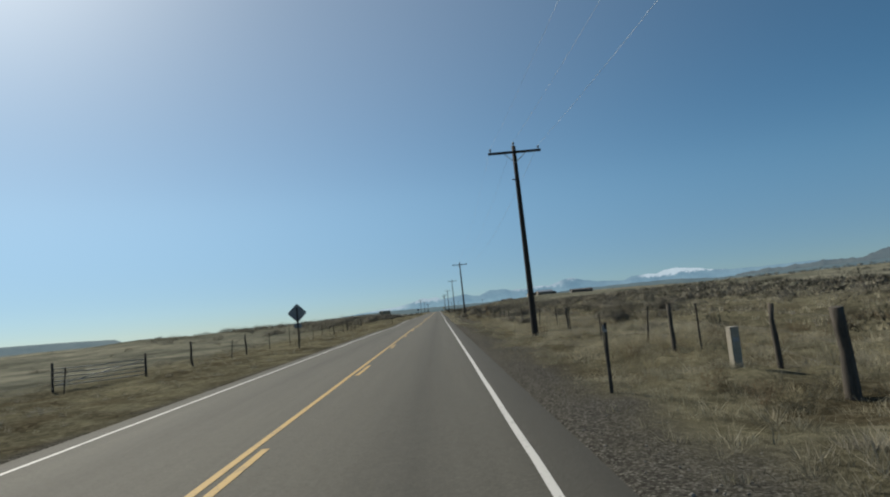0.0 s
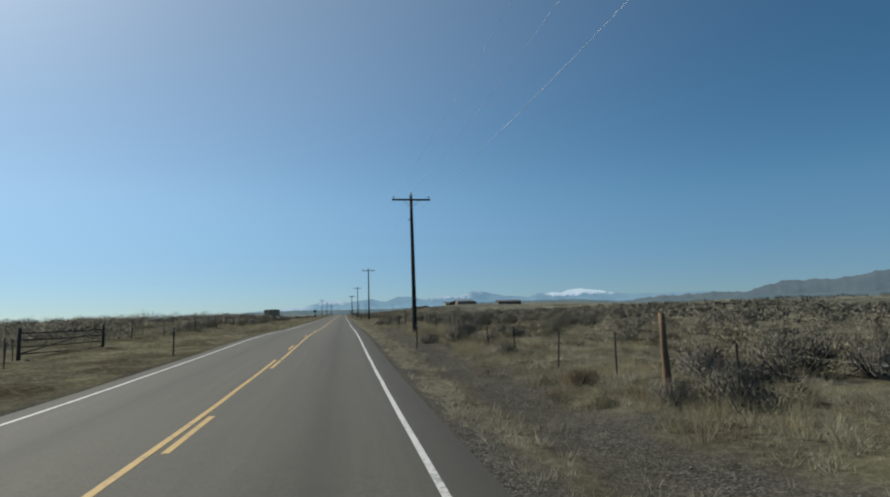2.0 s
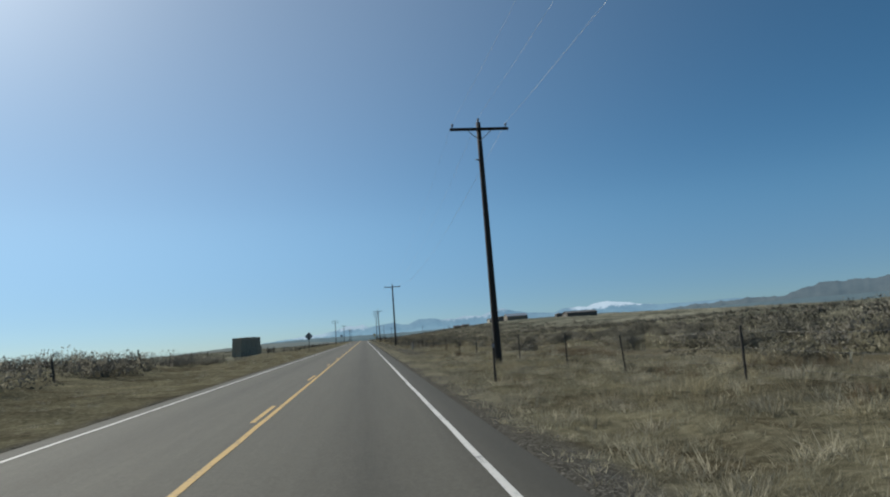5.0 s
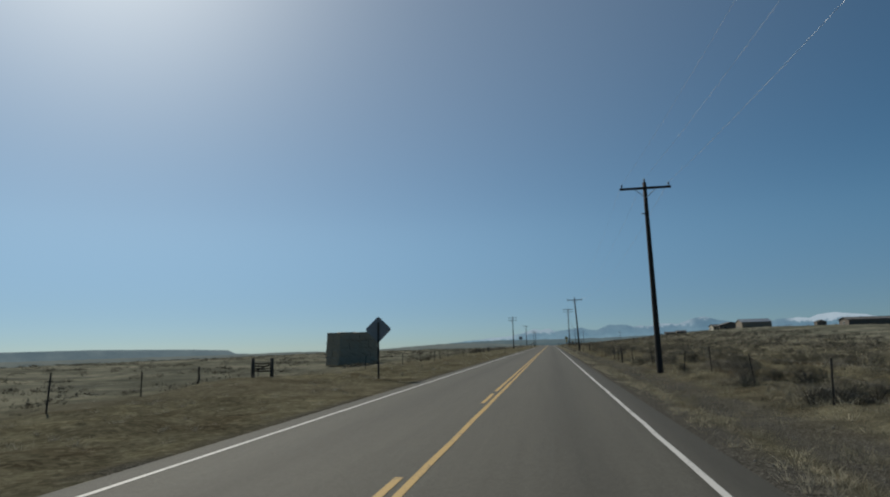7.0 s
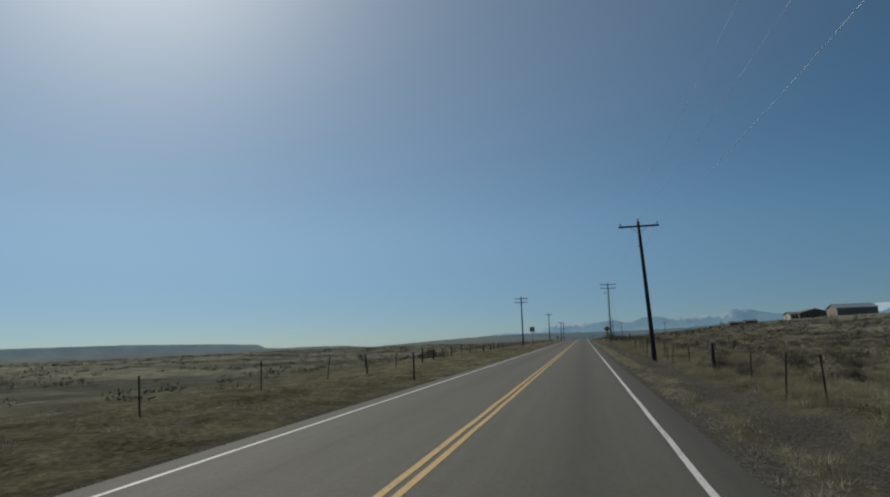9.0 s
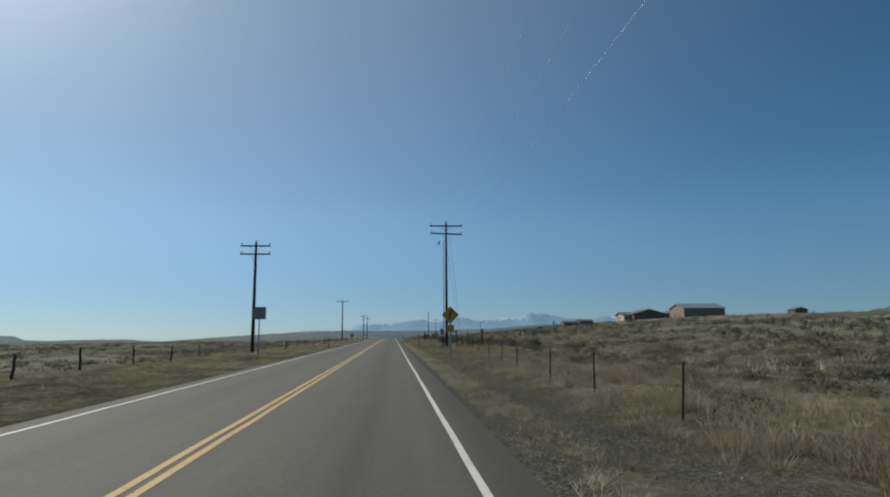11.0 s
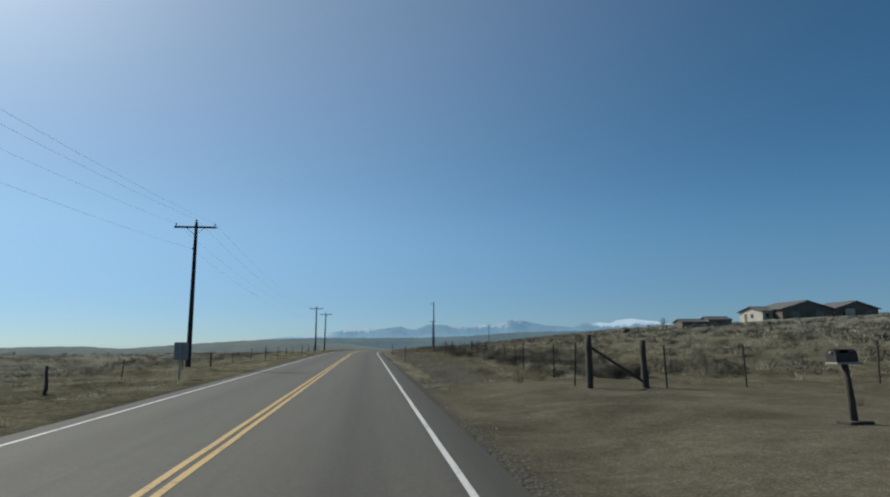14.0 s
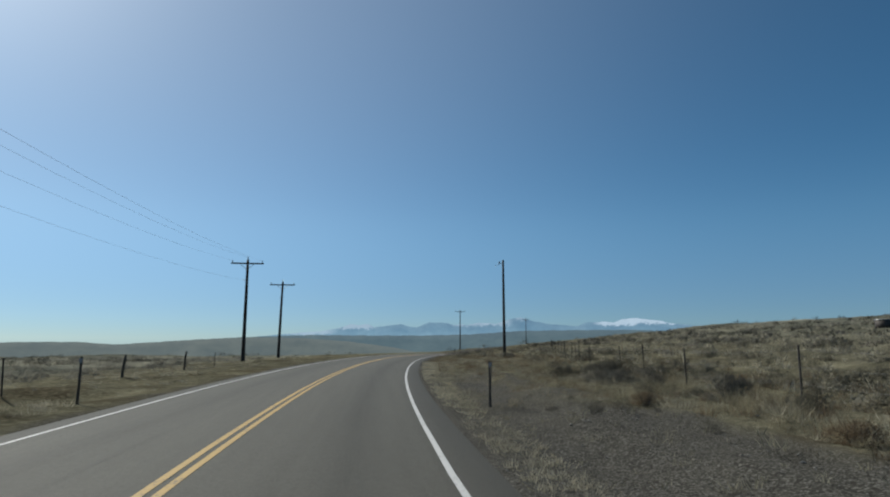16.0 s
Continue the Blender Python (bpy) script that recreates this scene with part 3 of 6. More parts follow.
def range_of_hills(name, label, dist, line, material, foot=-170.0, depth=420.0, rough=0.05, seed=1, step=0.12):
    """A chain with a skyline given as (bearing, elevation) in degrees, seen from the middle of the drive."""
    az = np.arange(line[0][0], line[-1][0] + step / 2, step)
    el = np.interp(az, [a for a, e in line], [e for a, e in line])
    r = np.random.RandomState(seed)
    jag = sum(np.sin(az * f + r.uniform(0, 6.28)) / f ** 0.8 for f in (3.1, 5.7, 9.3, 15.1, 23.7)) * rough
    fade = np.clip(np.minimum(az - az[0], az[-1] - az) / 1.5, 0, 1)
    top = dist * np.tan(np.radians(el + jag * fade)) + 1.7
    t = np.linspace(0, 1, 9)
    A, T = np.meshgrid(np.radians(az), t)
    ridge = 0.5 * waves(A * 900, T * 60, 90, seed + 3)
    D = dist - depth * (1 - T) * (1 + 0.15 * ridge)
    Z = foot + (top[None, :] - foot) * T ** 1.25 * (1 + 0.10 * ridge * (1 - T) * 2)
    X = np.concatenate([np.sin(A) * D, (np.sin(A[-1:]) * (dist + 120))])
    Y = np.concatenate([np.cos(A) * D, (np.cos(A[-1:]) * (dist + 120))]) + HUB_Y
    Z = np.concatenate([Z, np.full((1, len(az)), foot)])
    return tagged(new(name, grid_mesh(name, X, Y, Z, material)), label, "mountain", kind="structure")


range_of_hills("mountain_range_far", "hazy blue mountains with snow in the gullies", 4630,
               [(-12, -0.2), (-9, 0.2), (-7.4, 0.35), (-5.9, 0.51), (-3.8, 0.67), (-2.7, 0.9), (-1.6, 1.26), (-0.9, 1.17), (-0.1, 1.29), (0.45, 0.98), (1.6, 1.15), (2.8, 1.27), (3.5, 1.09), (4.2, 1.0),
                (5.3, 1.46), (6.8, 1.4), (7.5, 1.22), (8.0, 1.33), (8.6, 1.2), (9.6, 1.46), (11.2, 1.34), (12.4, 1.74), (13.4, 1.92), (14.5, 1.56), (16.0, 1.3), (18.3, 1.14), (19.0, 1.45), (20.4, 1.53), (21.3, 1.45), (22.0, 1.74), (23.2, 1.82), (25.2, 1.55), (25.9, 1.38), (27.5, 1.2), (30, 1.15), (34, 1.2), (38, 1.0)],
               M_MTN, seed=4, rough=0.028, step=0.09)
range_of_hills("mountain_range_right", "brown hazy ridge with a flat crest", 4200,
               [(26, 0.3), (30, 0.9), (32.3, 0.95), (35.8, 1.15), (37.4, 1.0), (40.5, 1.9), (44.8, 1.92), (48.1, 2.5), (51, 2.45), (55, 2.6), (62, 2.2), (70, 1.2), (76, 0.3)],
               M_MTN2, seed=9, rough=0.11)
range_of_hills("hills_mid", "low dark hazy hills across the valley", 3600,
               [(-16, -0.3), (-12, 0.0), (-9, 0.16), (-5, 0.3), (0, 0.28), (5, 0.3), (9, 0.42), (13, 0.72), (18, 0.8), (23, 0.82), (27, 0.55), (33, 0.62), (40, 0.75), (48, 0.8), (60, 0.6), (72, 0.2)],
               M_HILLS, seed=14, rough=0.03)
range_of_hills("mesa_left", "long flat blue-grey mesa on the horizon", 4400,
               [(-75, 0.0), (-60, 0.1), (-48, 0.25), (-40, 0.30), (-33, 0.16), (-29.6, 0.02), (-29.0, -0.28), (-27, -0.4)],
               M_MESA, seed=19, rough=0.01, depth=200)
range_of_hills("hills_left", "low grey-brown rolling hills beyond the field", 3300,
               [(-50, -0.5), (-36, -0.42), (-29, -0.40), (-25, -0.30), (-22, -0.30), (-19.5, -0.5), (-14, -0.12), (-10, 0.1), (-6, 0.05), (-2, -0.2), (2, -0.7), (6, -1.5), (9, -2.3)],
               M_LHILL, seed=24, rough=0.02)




# ---- builders ----
def part(name, bm, material, parent, label=""):
    me = bpy.data.meshes.new(name)
    bm.to_mesh(me)
    bm.free()
    me.materials.append(material)
    ob = new(name, me)
    ob.parent = parent
    if label:
        tagged(ob, label)
    return ob


def thing(name, at, label, category, group="", rz=0.0):
    ob = new(name)
    ob.empty_display_size = 0.2
    ob.matrix_basis = pose(*at, 0, 0, rz)
    return tagged(ob, label, category, group)


def ground_z(x, y):
    return float(land(x, y))


def box(bm, size, m=None, bevel=0.0):
    r = bmesh.ops.create_cube(bm, size=1.0, matrix=(m or Matrix()) @ Matrix.Diagonal((*size, 1)))
    if bevel:
        es = list({e for v in r["verts"] for e in v.link_edges})
        bmesh.ops.bevel(bm, geom=es, offset=bevel, segments=1, affect='EDGES')
    return r["verts"]


def tube(bm, pts, radii, sides=8, cap=True):
    """A tapered round bar through the points."""
    rings = []
    pts = [Vector(p) for p in pts]
    for k, p in enumerate(pts):
        d = (pts[min(k + 1, len(pts) - 1)] - pts[max(k - 1, 0)]).normalized()
        a = d.cross(Vector((0.31, 0.9, 0.1)) if abs(d.z) > 0.8 else Vector((0, 0, 1))).normalized()
        b = d.cross(a)
        rings.append([bm.verts.new(p + (a * math.cos(6.2832 * s / sides) + b * math.sin(6.2832 * s / sides)) * radii[k]) for s in range(sides)])
    for r0, r1 in zip(rings, rings[1:]):
        for s in range(sides):
            f = bm.faces.new((r0[s], r0[(s + 1) % sides], r1[(s + 1) % sides], r1[s]))
            f.smooth = True
    if cap:
        bm.faces.new(rings[0][::-1])
        bm.faces.new(rings[-1])
    return rings


def tube_part(name, pts, radii, material, parent, sides=8, label=""):
    bm = bmesh.new()
    tube(bm, pts, radii, sides)
    return part(name, bm, material, parent, label)


def box_part(name, size, m, material, parent, bevel=0.0, label=""):
    bm = bmesh.new()
    box(bm, size, m, bevel)
    return part(name, bm, material, parent, label)


# ---- utility poles ----
def utility_pole(x, y, arm_z, label, arms=1, arm_len=2.7, lean=(0.0, 0.0), rz=0.0, riser=False, bare_top=False, z=None, girth=1.0):
    z0 = ground_z(x, y) if z is None else z
    top = arm_z - z0 + 0.35
    p = thing("utility_pole", (x, y, z0), label, "utility pole", "poles along the road", rz)
    L = Vector((lean[0], lean[1], 0))
    pts = [Vector((0, 0, -0.6)), Vector((0, 0, 0.0))] + [L * (k / 6) ** 1.2 + Vector((0, 0, top * k / 6)) for k in range(1, 7)]
    rad = [girth * q for q in [0.175, 0.17] + [0.165 - 0.062 * k / 6 for k in range(1, 7)]]
    tube_part("shaft", pts, rad, M_POLE, p, 12)
    if bare_top:
        tube_part("bracket", [L + Vector((0, 0, top - 0.35)), L + Vector((-0.35, 0, top - 0.3))], [0.03, 0.03], M_STEEL, p)
        box_part("cutout_switch", (0.12, 0.1, 0.3), Matrix.Translation(L + Vector((-0.4, 0, top - 0.3))), M_PORCELAIN, p, 0.02)
        tube_part("cutout_arm", [L + Vector((-0.4, 0, top - 0.4)), L + Vector((-0.85, 0, top - 0.65))], [0.015, 0.015], M_STEEL, p, 5)
        return p
    for a in range(arms):
        za = top - 0.35 - 0.75 * a
        turn = 90 * a if riser and a else 0
        q = Matrix.Translation(L * (za / top)) @ pose(0, 0, za, 0, 0, turn * 0.12)
        arm = box_part("crossarm", (arm_len, 0.1, 0.12), q @ pose(0, -0.13, 0), M_POLE, p, 0.012)
        for s in (-1, 1):
            tube_part("brace", [q @ Vector((s * 0.55, -0.14, -0.06)), q @ Vector((0, -0.14, -0.55))], [0.018, 0.018], M_STEEL, p, 5)
            bm = bmesh.new()
            e = s * (arm_len / 2 - 0.12)
            tube(bm, [q @ Vector((e, -0.13, 0.06)), q @ Vector((e, -0.13, 0.13)), q @ Vector((e, -0.13, 0.16)), q @ Vector((e, -0.13, 0.25))], [0.02, 0.02, 0.06, 0.045], 8)
            part("insulator", bm, M_PORCELAIN, p)
    bm = bmesh.new()
    tube(bm, [L + Vector((0, 0, top)), L + Vector((0, 0, top + 0.08)), L + Vector((0, 0, top + 0.1)), L + Vector((0, 0, top + 0.2))], [0.025, 0.025, 0.065, 0.045], 8)
    part("insulator", bm, M_PORCELAIN, p)
    bm = bmesh.new()
    tube(bm, [L * 0.8 + Vector((-0.1, 0, top - 1.75)), L * 0.8 + Vector((-0.26, 0, top - 1.72))], [0.035, 0.03], 6)
    part("side_bracket", bm, M_STEEL, p)
    if riser:
        tube_part("riser_pipe", [(-0.27, -0.05, -0.2), (-0.27, -0.05, 3.1), (-0.26, -0.05, 6.0), (-0.25, -0.05, top - 1.9)], [0.034, 0.034, 0.026, 0.024], M_TPOST, p, 8)
        for h in (1.0, 3.0, 5.2, 7.4):
            tube_part("standoff", [(-0.29, -0.05, h), (-0.1, -0.02, h)], [0.025, 0.025], M_STEEL, p, 6)
        box_part("cutout_switch", (0.14, 0.12, 0.4), pose(-0.7, -0.1, top - 2.0, 0, 18, 0), M_PORCELAIN, p, 0.03)
    return p


POLE = "weathered dark wooden utility pole with one crossarm"
POLES = {}
for key, x, y, az, lx in (("a", 4.95, 30.15, 9.3, -0.1), ("b", 5.02, 111.4, 9.55, -0.12), ("c", 5.5, 198.1, 10.5, -0.05), ("d", 5.0, 275.0, 9.79, -0.05), ("e", 4.45, 354.1, 9.12, -0.38)):
    POLES[key] = utility_pole(x, y, az, POLE, lean=(lx, 0))
POLES["f"] = utility_pole(5.27, 436.55, 11.7, "tall dark wooden corner pole with two crossarms and a riser pipe", arms=2, arm_len=3.1, riser=True, girth=0.85)
POLES["g"] = utility_pole(-12.2, 435.6, 9.55, "dark wooden pole with two crossarms beside the field", arms=2, arm_len=2.7)
for key, x, y, az in (("h", -11.5, 523.9, 9.17), ("i", -10.35, 604.7, 8.03), ("j", -9.75, 620.6, 7.61)):
    POLES[key] = utility_pole(x, y, az, POLE + " beside the road bend" if key != "h" else POLE + " in dry grass", lean=(0.15 if key == "j" else 0, 0))
POLES["k"] = utility_pole(13.97, 614.0, 9.65, "tall bare wooden pole with a switch at its top", bare_top=True, lean=(-0.05, 0))
POLES["l"] = utility_pole(23.6, 709.1, 8.85, POLE + " far down the valley", arm_len=2.6)
POLES["m"] = utility_pole(56.7, 768.2, 8.9, POLE + " far down the valley", arm_len=2.6)


def strand(name, a, b, sag, radius, material, label="", category="", parent=None, sides=5, n=18):
    a, b = Vector(a), Vector(b)
    pts = [a.lerp(b, k / n) - Vector((0, 0, sag * 4 * (k / n) * (1 - k / n))) for k in range(n + 1)]
    bm = bmesh.new()
    tube(bm, pts, [radius] * (n + 1), sides)
    ob = part(name, bm, material, parent)
    if label:
        tagged(ob, label, category, "overhead wires")
    return ob


WIRE_LABEL = "thin grey overhead power line between wooden poles"
for (ax, ay, az), (bx, by, bz) in (((-12.2, 435.6, 9.55), (-11.5, 523.9, 9.17)), ((-11.5, 523.9, 9.17), (-10.35, 604.7, 8.03))):
    for dx, dz, dip in ((-1.23, 0.25, 1.7), (1.23, 0.25, 1.7), (0, 0.55, 1.8), (-0.26, -1.4, 1.5)):
        strand("power_line", (ax + dx, ay, az + dz), (bx + dx, by, bz + dz), dip, 0.0045, M_CABLE, WIRE_LABEL, "power line")
LINE = [(4.95, -50.0, 9.3), (4.85, 30.0, 9.3), (4.9, 111.3, 9.55), (5.45, 198.0, 10.5), (4.95, 274.9, 9.79), (4.09, 354.0, 9.12), (5.27, 436.4, 11.7)]
for (ax, ay, az), (bx, by, bz) in zip(LINE, LINE[1:]):
    for dx, dz, gauge in ((-1.23, 0.25, 0.0025), (1.23, 0.25, 0.005), (0, 0.55, 0.0035)):
        strand("power_line", (ax + dx, ay, az + dz), (bx + dx, by, bz + dz), 1.65, gauge, M_BRIGHT_WIRE, "thin pale aluminium power line above the verge", "power line")
for dx in (-0.45, 0.1):
    strand("guy_wire", (5.55 + dx * 0.6, 436.7, 10.6 + dx), (8.3 + dx * 0.3, 450.7 + dx, ground_z(7.6, 448.6)), 0.0, 0.010, M_WIRE, "slanting steel guy wire anchored beside a utility pole", "guy wire", n=2)
g = thing("guy_guard", (7.6, 448.6, ground_z(7.6, 448.6)), "pale plastic guard on a guy wire anchor", "guy guard")
tube_part("sleeve", [(-0.02, -0.1, -0.05), (-0.50, -2.28, 1.6)], [0.04, 0.03], M_PEDESTAL, g, 6)


# ---- signs ----
def diamond_sign(x, y, centre_z, side_len, label, facing=1, front=None, plaque=False, leg=M_STEEL):
    """facing 1: its face looks at traffic coming the other way."""
    z0 = ground_z(x, y)
    s = thing("road_sign", (x, y, z0), label, "road sign", rz=14 if facing > 0 else 0)
    h = centre_z - z0
    box_part("sign_post", (0.09, 0.09, h + 0.35 + 0.3), pose(0, 0.06 * facing * -1, (h + 0.05) / 2), leg, s, 0.01)
    bm = bmesh.new()
    box(bm, (side_len, 0.012, side_len), pose(0, 0.03 * facing * (1 if facing > 0 else 1), h, 0, 45, 0))
    bmesh.ops.bevel(bm, geom=[e for e in bm.edges if abs((e.verts[0].co - e.verts[1].co).y) > 0.01], offset=0.05, segments=3, affect='EDGES')
    panel = part("panel", bm, M_ALU, s)
    for k in (-0.2, 0.2):
        tube_part("bolt", [(0, -0.02, h + k), (0, 0.045, h + k)], [0.015, 0.015], M_STEEL, s, 6)
    if front:
        bm = bmesh.new()
        box(bm, (side_len * 0.985, 0.004, side_len * 0.985), pose(0, 0.03 * facing + 0.009 * facing, h, 0, 45, 0))
        part("sign_face", bm, front, panel)
    return s


sg = diamond_sign(-8.73, 38.6, 2.30, 0.86, "grey back of a diamond warning sign on a weathered post", leg=M_OLDWOOD)
box_part("plaque", (0.46, 0.012, 0.3), pose(0, 0.03, 2.3 - ground_z(-8.73, 38.6) - 0.8), M_ALU, sg, 0.003)
diamond_sign(-8.8, 270.1, 2.43, 0.91, "grey back of a diamond warning sign on a dark post", leg=M_OLDWOOD)
cs = diamond_sign(3.85, 418.0, 2.7, 0.78, "yellow diamond curve warning sign beside the road", -1, M_YSIGN)
box_part("curve_arrow", (0.08, 0.004, 0.4), pose(-0.05, -0.047, 2.7 - ground_z(3.85, 418.0) - 0.1), M_BLACK, cs)
box_part("curve_arrow", (0.08, 0.004, 0.34), pose(0.05, -0.047, 2.7 - ground_z(3.85, 418.0) + 0.2, 0, 35, 0), M_BLACK, cs)
box_part("plaque", (0.46, 0.012, 0.46), pose(0, -0.03, 2.7 - ground_z(3.85, 418.0) - 0.85), M_YSIGN, cs)


def square_sign(x, y, centre_z, w, h, label, legs=1):
    z0 = ground_z(x, y)
    s = thing("road_sign", (x, y, z0), label, "road sign")
    c = centre_z - z0
    for k in range(legs):
        dx = 0 if legs == 1 else (-w * 0.3 if k == 0 else w * 0.3)
        box_part("sign_post", (0.07, 0.07, c + h * 0.4 + 0.3), pose(dx, -0.05, (c + h * 0.4 - 0.3) / 2), M_STEEL, s, 0.008)
    box_part("panel", (w, 0.012, h), pose(0, 0, c), M_ALU, s, 0.004)
    for k in (-0.3, 0.3):
        box_part("stiffener", (w * 0.9, 0.03, 0.05), pose(0, -0.02, c + h * k), M_STEEL, s)
    return s


square_sign(-9.4, 425.0, 3.1, 0.9, 0.9, "grey back of a square road sign on one post")
square_sign(-8.4, 511.6, 1.25, 0.62, 0.78, "grey back of a small square road sign in dry grass")


def bar_letters(text, size, m, material, parent, name):
    """Letters as mesh, from the built-in font."""
    cu = bpy.data.curves.new(name, 'FONT')
    cu.body, cu.size, cu.align_x, cu.align_y, cu.extrude = text, size, 'CENTER', 'CENTER', 0.002
    tmp = bpy.data.objects.new(name, cu)
    me = bpy.data.meshes.new_from_object(tmp)
    bpy.data.objects.remove(tmp)
    me.materials.append(material)
    ob = new(name, me)
    ob.parent = parent
    ob.matrix_basis = m
    return ob


MMX, MMY = 4.86, 436.25
mz = ground_z(MMX, MMY)
mm = thing("mile_marker", (MMX, MMY, mz), "green mile marker with white figures on a leaning post", "mile marker", rz=0)
mm.matrix_basis = pose(MMX, MMY, mz, 0, -3.0, 0)
box_part("sign_post", (0.06, 0.045, 2.25), pose(0.02, 0, 0.95), M_TPOST, mm, 0.006, "dark steel channel post")
panel = box_part("panel", (0.28, 0.01, 0.56), pose(0, -0.035, 1.53), M_GREEN, mm, 0.003, "green reflective sheet")
for dx in (-0.129, 0.129):
    box_part("border", (0.01, 0.004, 0.54), pose(dx, -0.042, 1.53), M_LETTER, panel)
for dz in (-0.268, 0.268):
    box_part("border", (0.25, 0.004, 0.01), pose(0, -0.042, 1.53 + dz), M_LETTER, panel)
bar_letters("MILE", 0.085, pose(0, -0.043, 1.75, 90), M_LETTER, panel, "word")
bar_letters("2", 0.21, pose(0, -0.043, 1.58, 90), M_LETTER, panel, "figure")
bar_letters("4", 0.21, pose(0, -0.043, 1.36, 90), M_LETTER, panel, "figure")
box_part("reflector", (0.06, 0.01, 0.22), pose(0.02, -0.035, 1.95), M_LETTER, mm, 0.004)
box_part("foot_plate", (0.2, 0.14, 0.05), pose(0.02, -0.02, 0.02, 0, 3, 12), M_CONCRETE, mm, 0.01, "pale concrete foot")


def delineator(x, y, label="thin dark roadside delineator post"):
    z0 = ground_z(x, y)
    d = thing("delineator", (x, y, z0), label, "delineator post", "delineators along the road")
    bm = bmesh.new()
    for dx, dy, w, t in ((0, 0, 0.05, 0.014), (-0.022, 0.018, 0.014, 0.03), (0.022, 0.018, 0.014, 0.03)):
        box(bm, (w, t, 1.45), pose(dx, dy, 0.5, random.uniform(-1.5, 1.5), random.uniform(-2, 2), 0))
    part("channel", bm, M_TPOST, d)
    box_part("reflector", (0.075, 0.008, 0.12), pose(0, -0.014, 1.12), M_ALU, d, 0.004)
    return d


for x, y in ((3.1, 10.4), (3.55, 98.0), (3.2, 449.6), (2.9, 531.5), (3.3, 568.3), (3.6, 190.0)):
    delineator(x, y)
for x, y in ((-7.4, 98.7), (-7.7, 337.5), (-7.2, 451.9), (-7.5, 569.2), (-8.6, 535.8)):
    delineator(x, y, "thin dark delineator post on the far verge")


def pedestal(x, y, h=0.95, label="tan plastic cable pedestal in dry grass"):
    z0 = ground_z(x, y)
    p = thing("cable_pedestal", (x, y, z0), label, "cable pedestal", rz=random.uniform(-15, 15))
    box_part("body", (0.17, 0.17, h + 0.3), pose(0, 0, h / 2 - 0.15), M_PEDESTAL, p, 0.01)
    box_part("cap", (0.182, 0.182, 0.03), pose(0, 0, h + 0.01), M_PEDESTAL, p, 0.006)
    box_part("nameplate", (0.1, 0.006, 0.08), pose(0, -0.088, h * 0.72), M_ALU, p)


pedestal(5.7, 11.2, 0.75)
pedestal(5.9, 134.5, 0.9, "white-topped tan cable pedestal by a leaning post")
pedestal(4.9, 237.9, 0.85)
pedestal(5.65, 438.0, 0.72)


# ---- fences ----
def fence(name, label, spots, heights, kinds, wires=3, strands=True):
    """Posts at the spots with strands of wire from one to the next."""
    x0, y0 = spots[0]
    f = thing(name, (x0, y0, ground_z(x0, y0)), label, "fence")
    base = f.matrix_basis.inverted()
    tops = []
    for (x, y), h, kind in zip(spots, heights, kinds):
        z = ground_z(x, y)
        lx, ly = random.gauss(0, 0.05), random.gauss(0, 0.05)
        o = base @ Vector((x, y, z))
        if kind == "t":
            bm = bmesh.new()
            tilt = Matrix.Translation(o) @ pose(0, 0, 0, math.degrees(ly), math.degrees(lx), 0)
            box(bm, (0.045, 0.010, h + 0.3), tilt @ pose(0, 0, h / 2 - 0.15))
            box(bm, (0.010, 0.040, h + 0.3), tilt @ pose(0, 0.022, h / 2 - 0.15))
            part("steel_post", bm, M_TPOST, f)
        else:
            r = {"w": 0.06, "W": 0.11, "o": 0.085, "s": 0.04}[kind]
            lean_k = 1.6 if kind in "ws" else 0.7
            pts, rad = [], []
            for k in range(6):
                q = k / 5
                wob = random.gauss(0, {"o": 0.005, "W": 0.011}.get(kind, 0.016))
                pts.append(o + Vector((lx * lean_k * q * h + wob, ly * lean_k * q * h + wob * 0.6, -0.3 + (h + 0.3) * q)))
                rad.append(r * random.uniform(0.85, 1.15) * (1 - 0.15 * q))
            tube_part("wood_post", pts, rad, M_ORANGEWOOD if kind == "o" else M_OLDWOOD, f, 7)
        tops.append((o, lx * h, ly * h, h))
    if strands:
        for (a, ax, ay, ah), (b, bx, by, bh) in zip(tops, tops[1:]):
            if (b - a).length > 22:
                continue
            bm = bmesh.new()
            for w in range(wires):
                q = 0.32 + 0.58 * w / max(1, wires - 1)
                pa, pb = a + Vector((ax * q, ay * q, ah * q)), b + Vector((bx * q, by * q, bh * q))
                mid_p = pa.lerp(pb, 0.5) - Vector((0, 0, 0.03))
                tube(bm, [pa, mid_p, pb], [0.002] * 3, 3, False)
            part("wire", bm, M_WIRE, f)
    return f


def run(points, step, jitter=0.5):
    """Spots about step metres apart along a line of corner points."""
    out = []
    for (ax, ay), (bx, by) in zip(points, points[1:]):
        n = max(1, round(math.hypot(bx - ax, by - ay) / step))
        for k in range(n):
            out.append((ax + (bx - ax) * k / n + random.gauss(0, 0.08), ay + (by - ay) * k / n + random.gauss(0, jitter)))
    return out + [points[-1]]


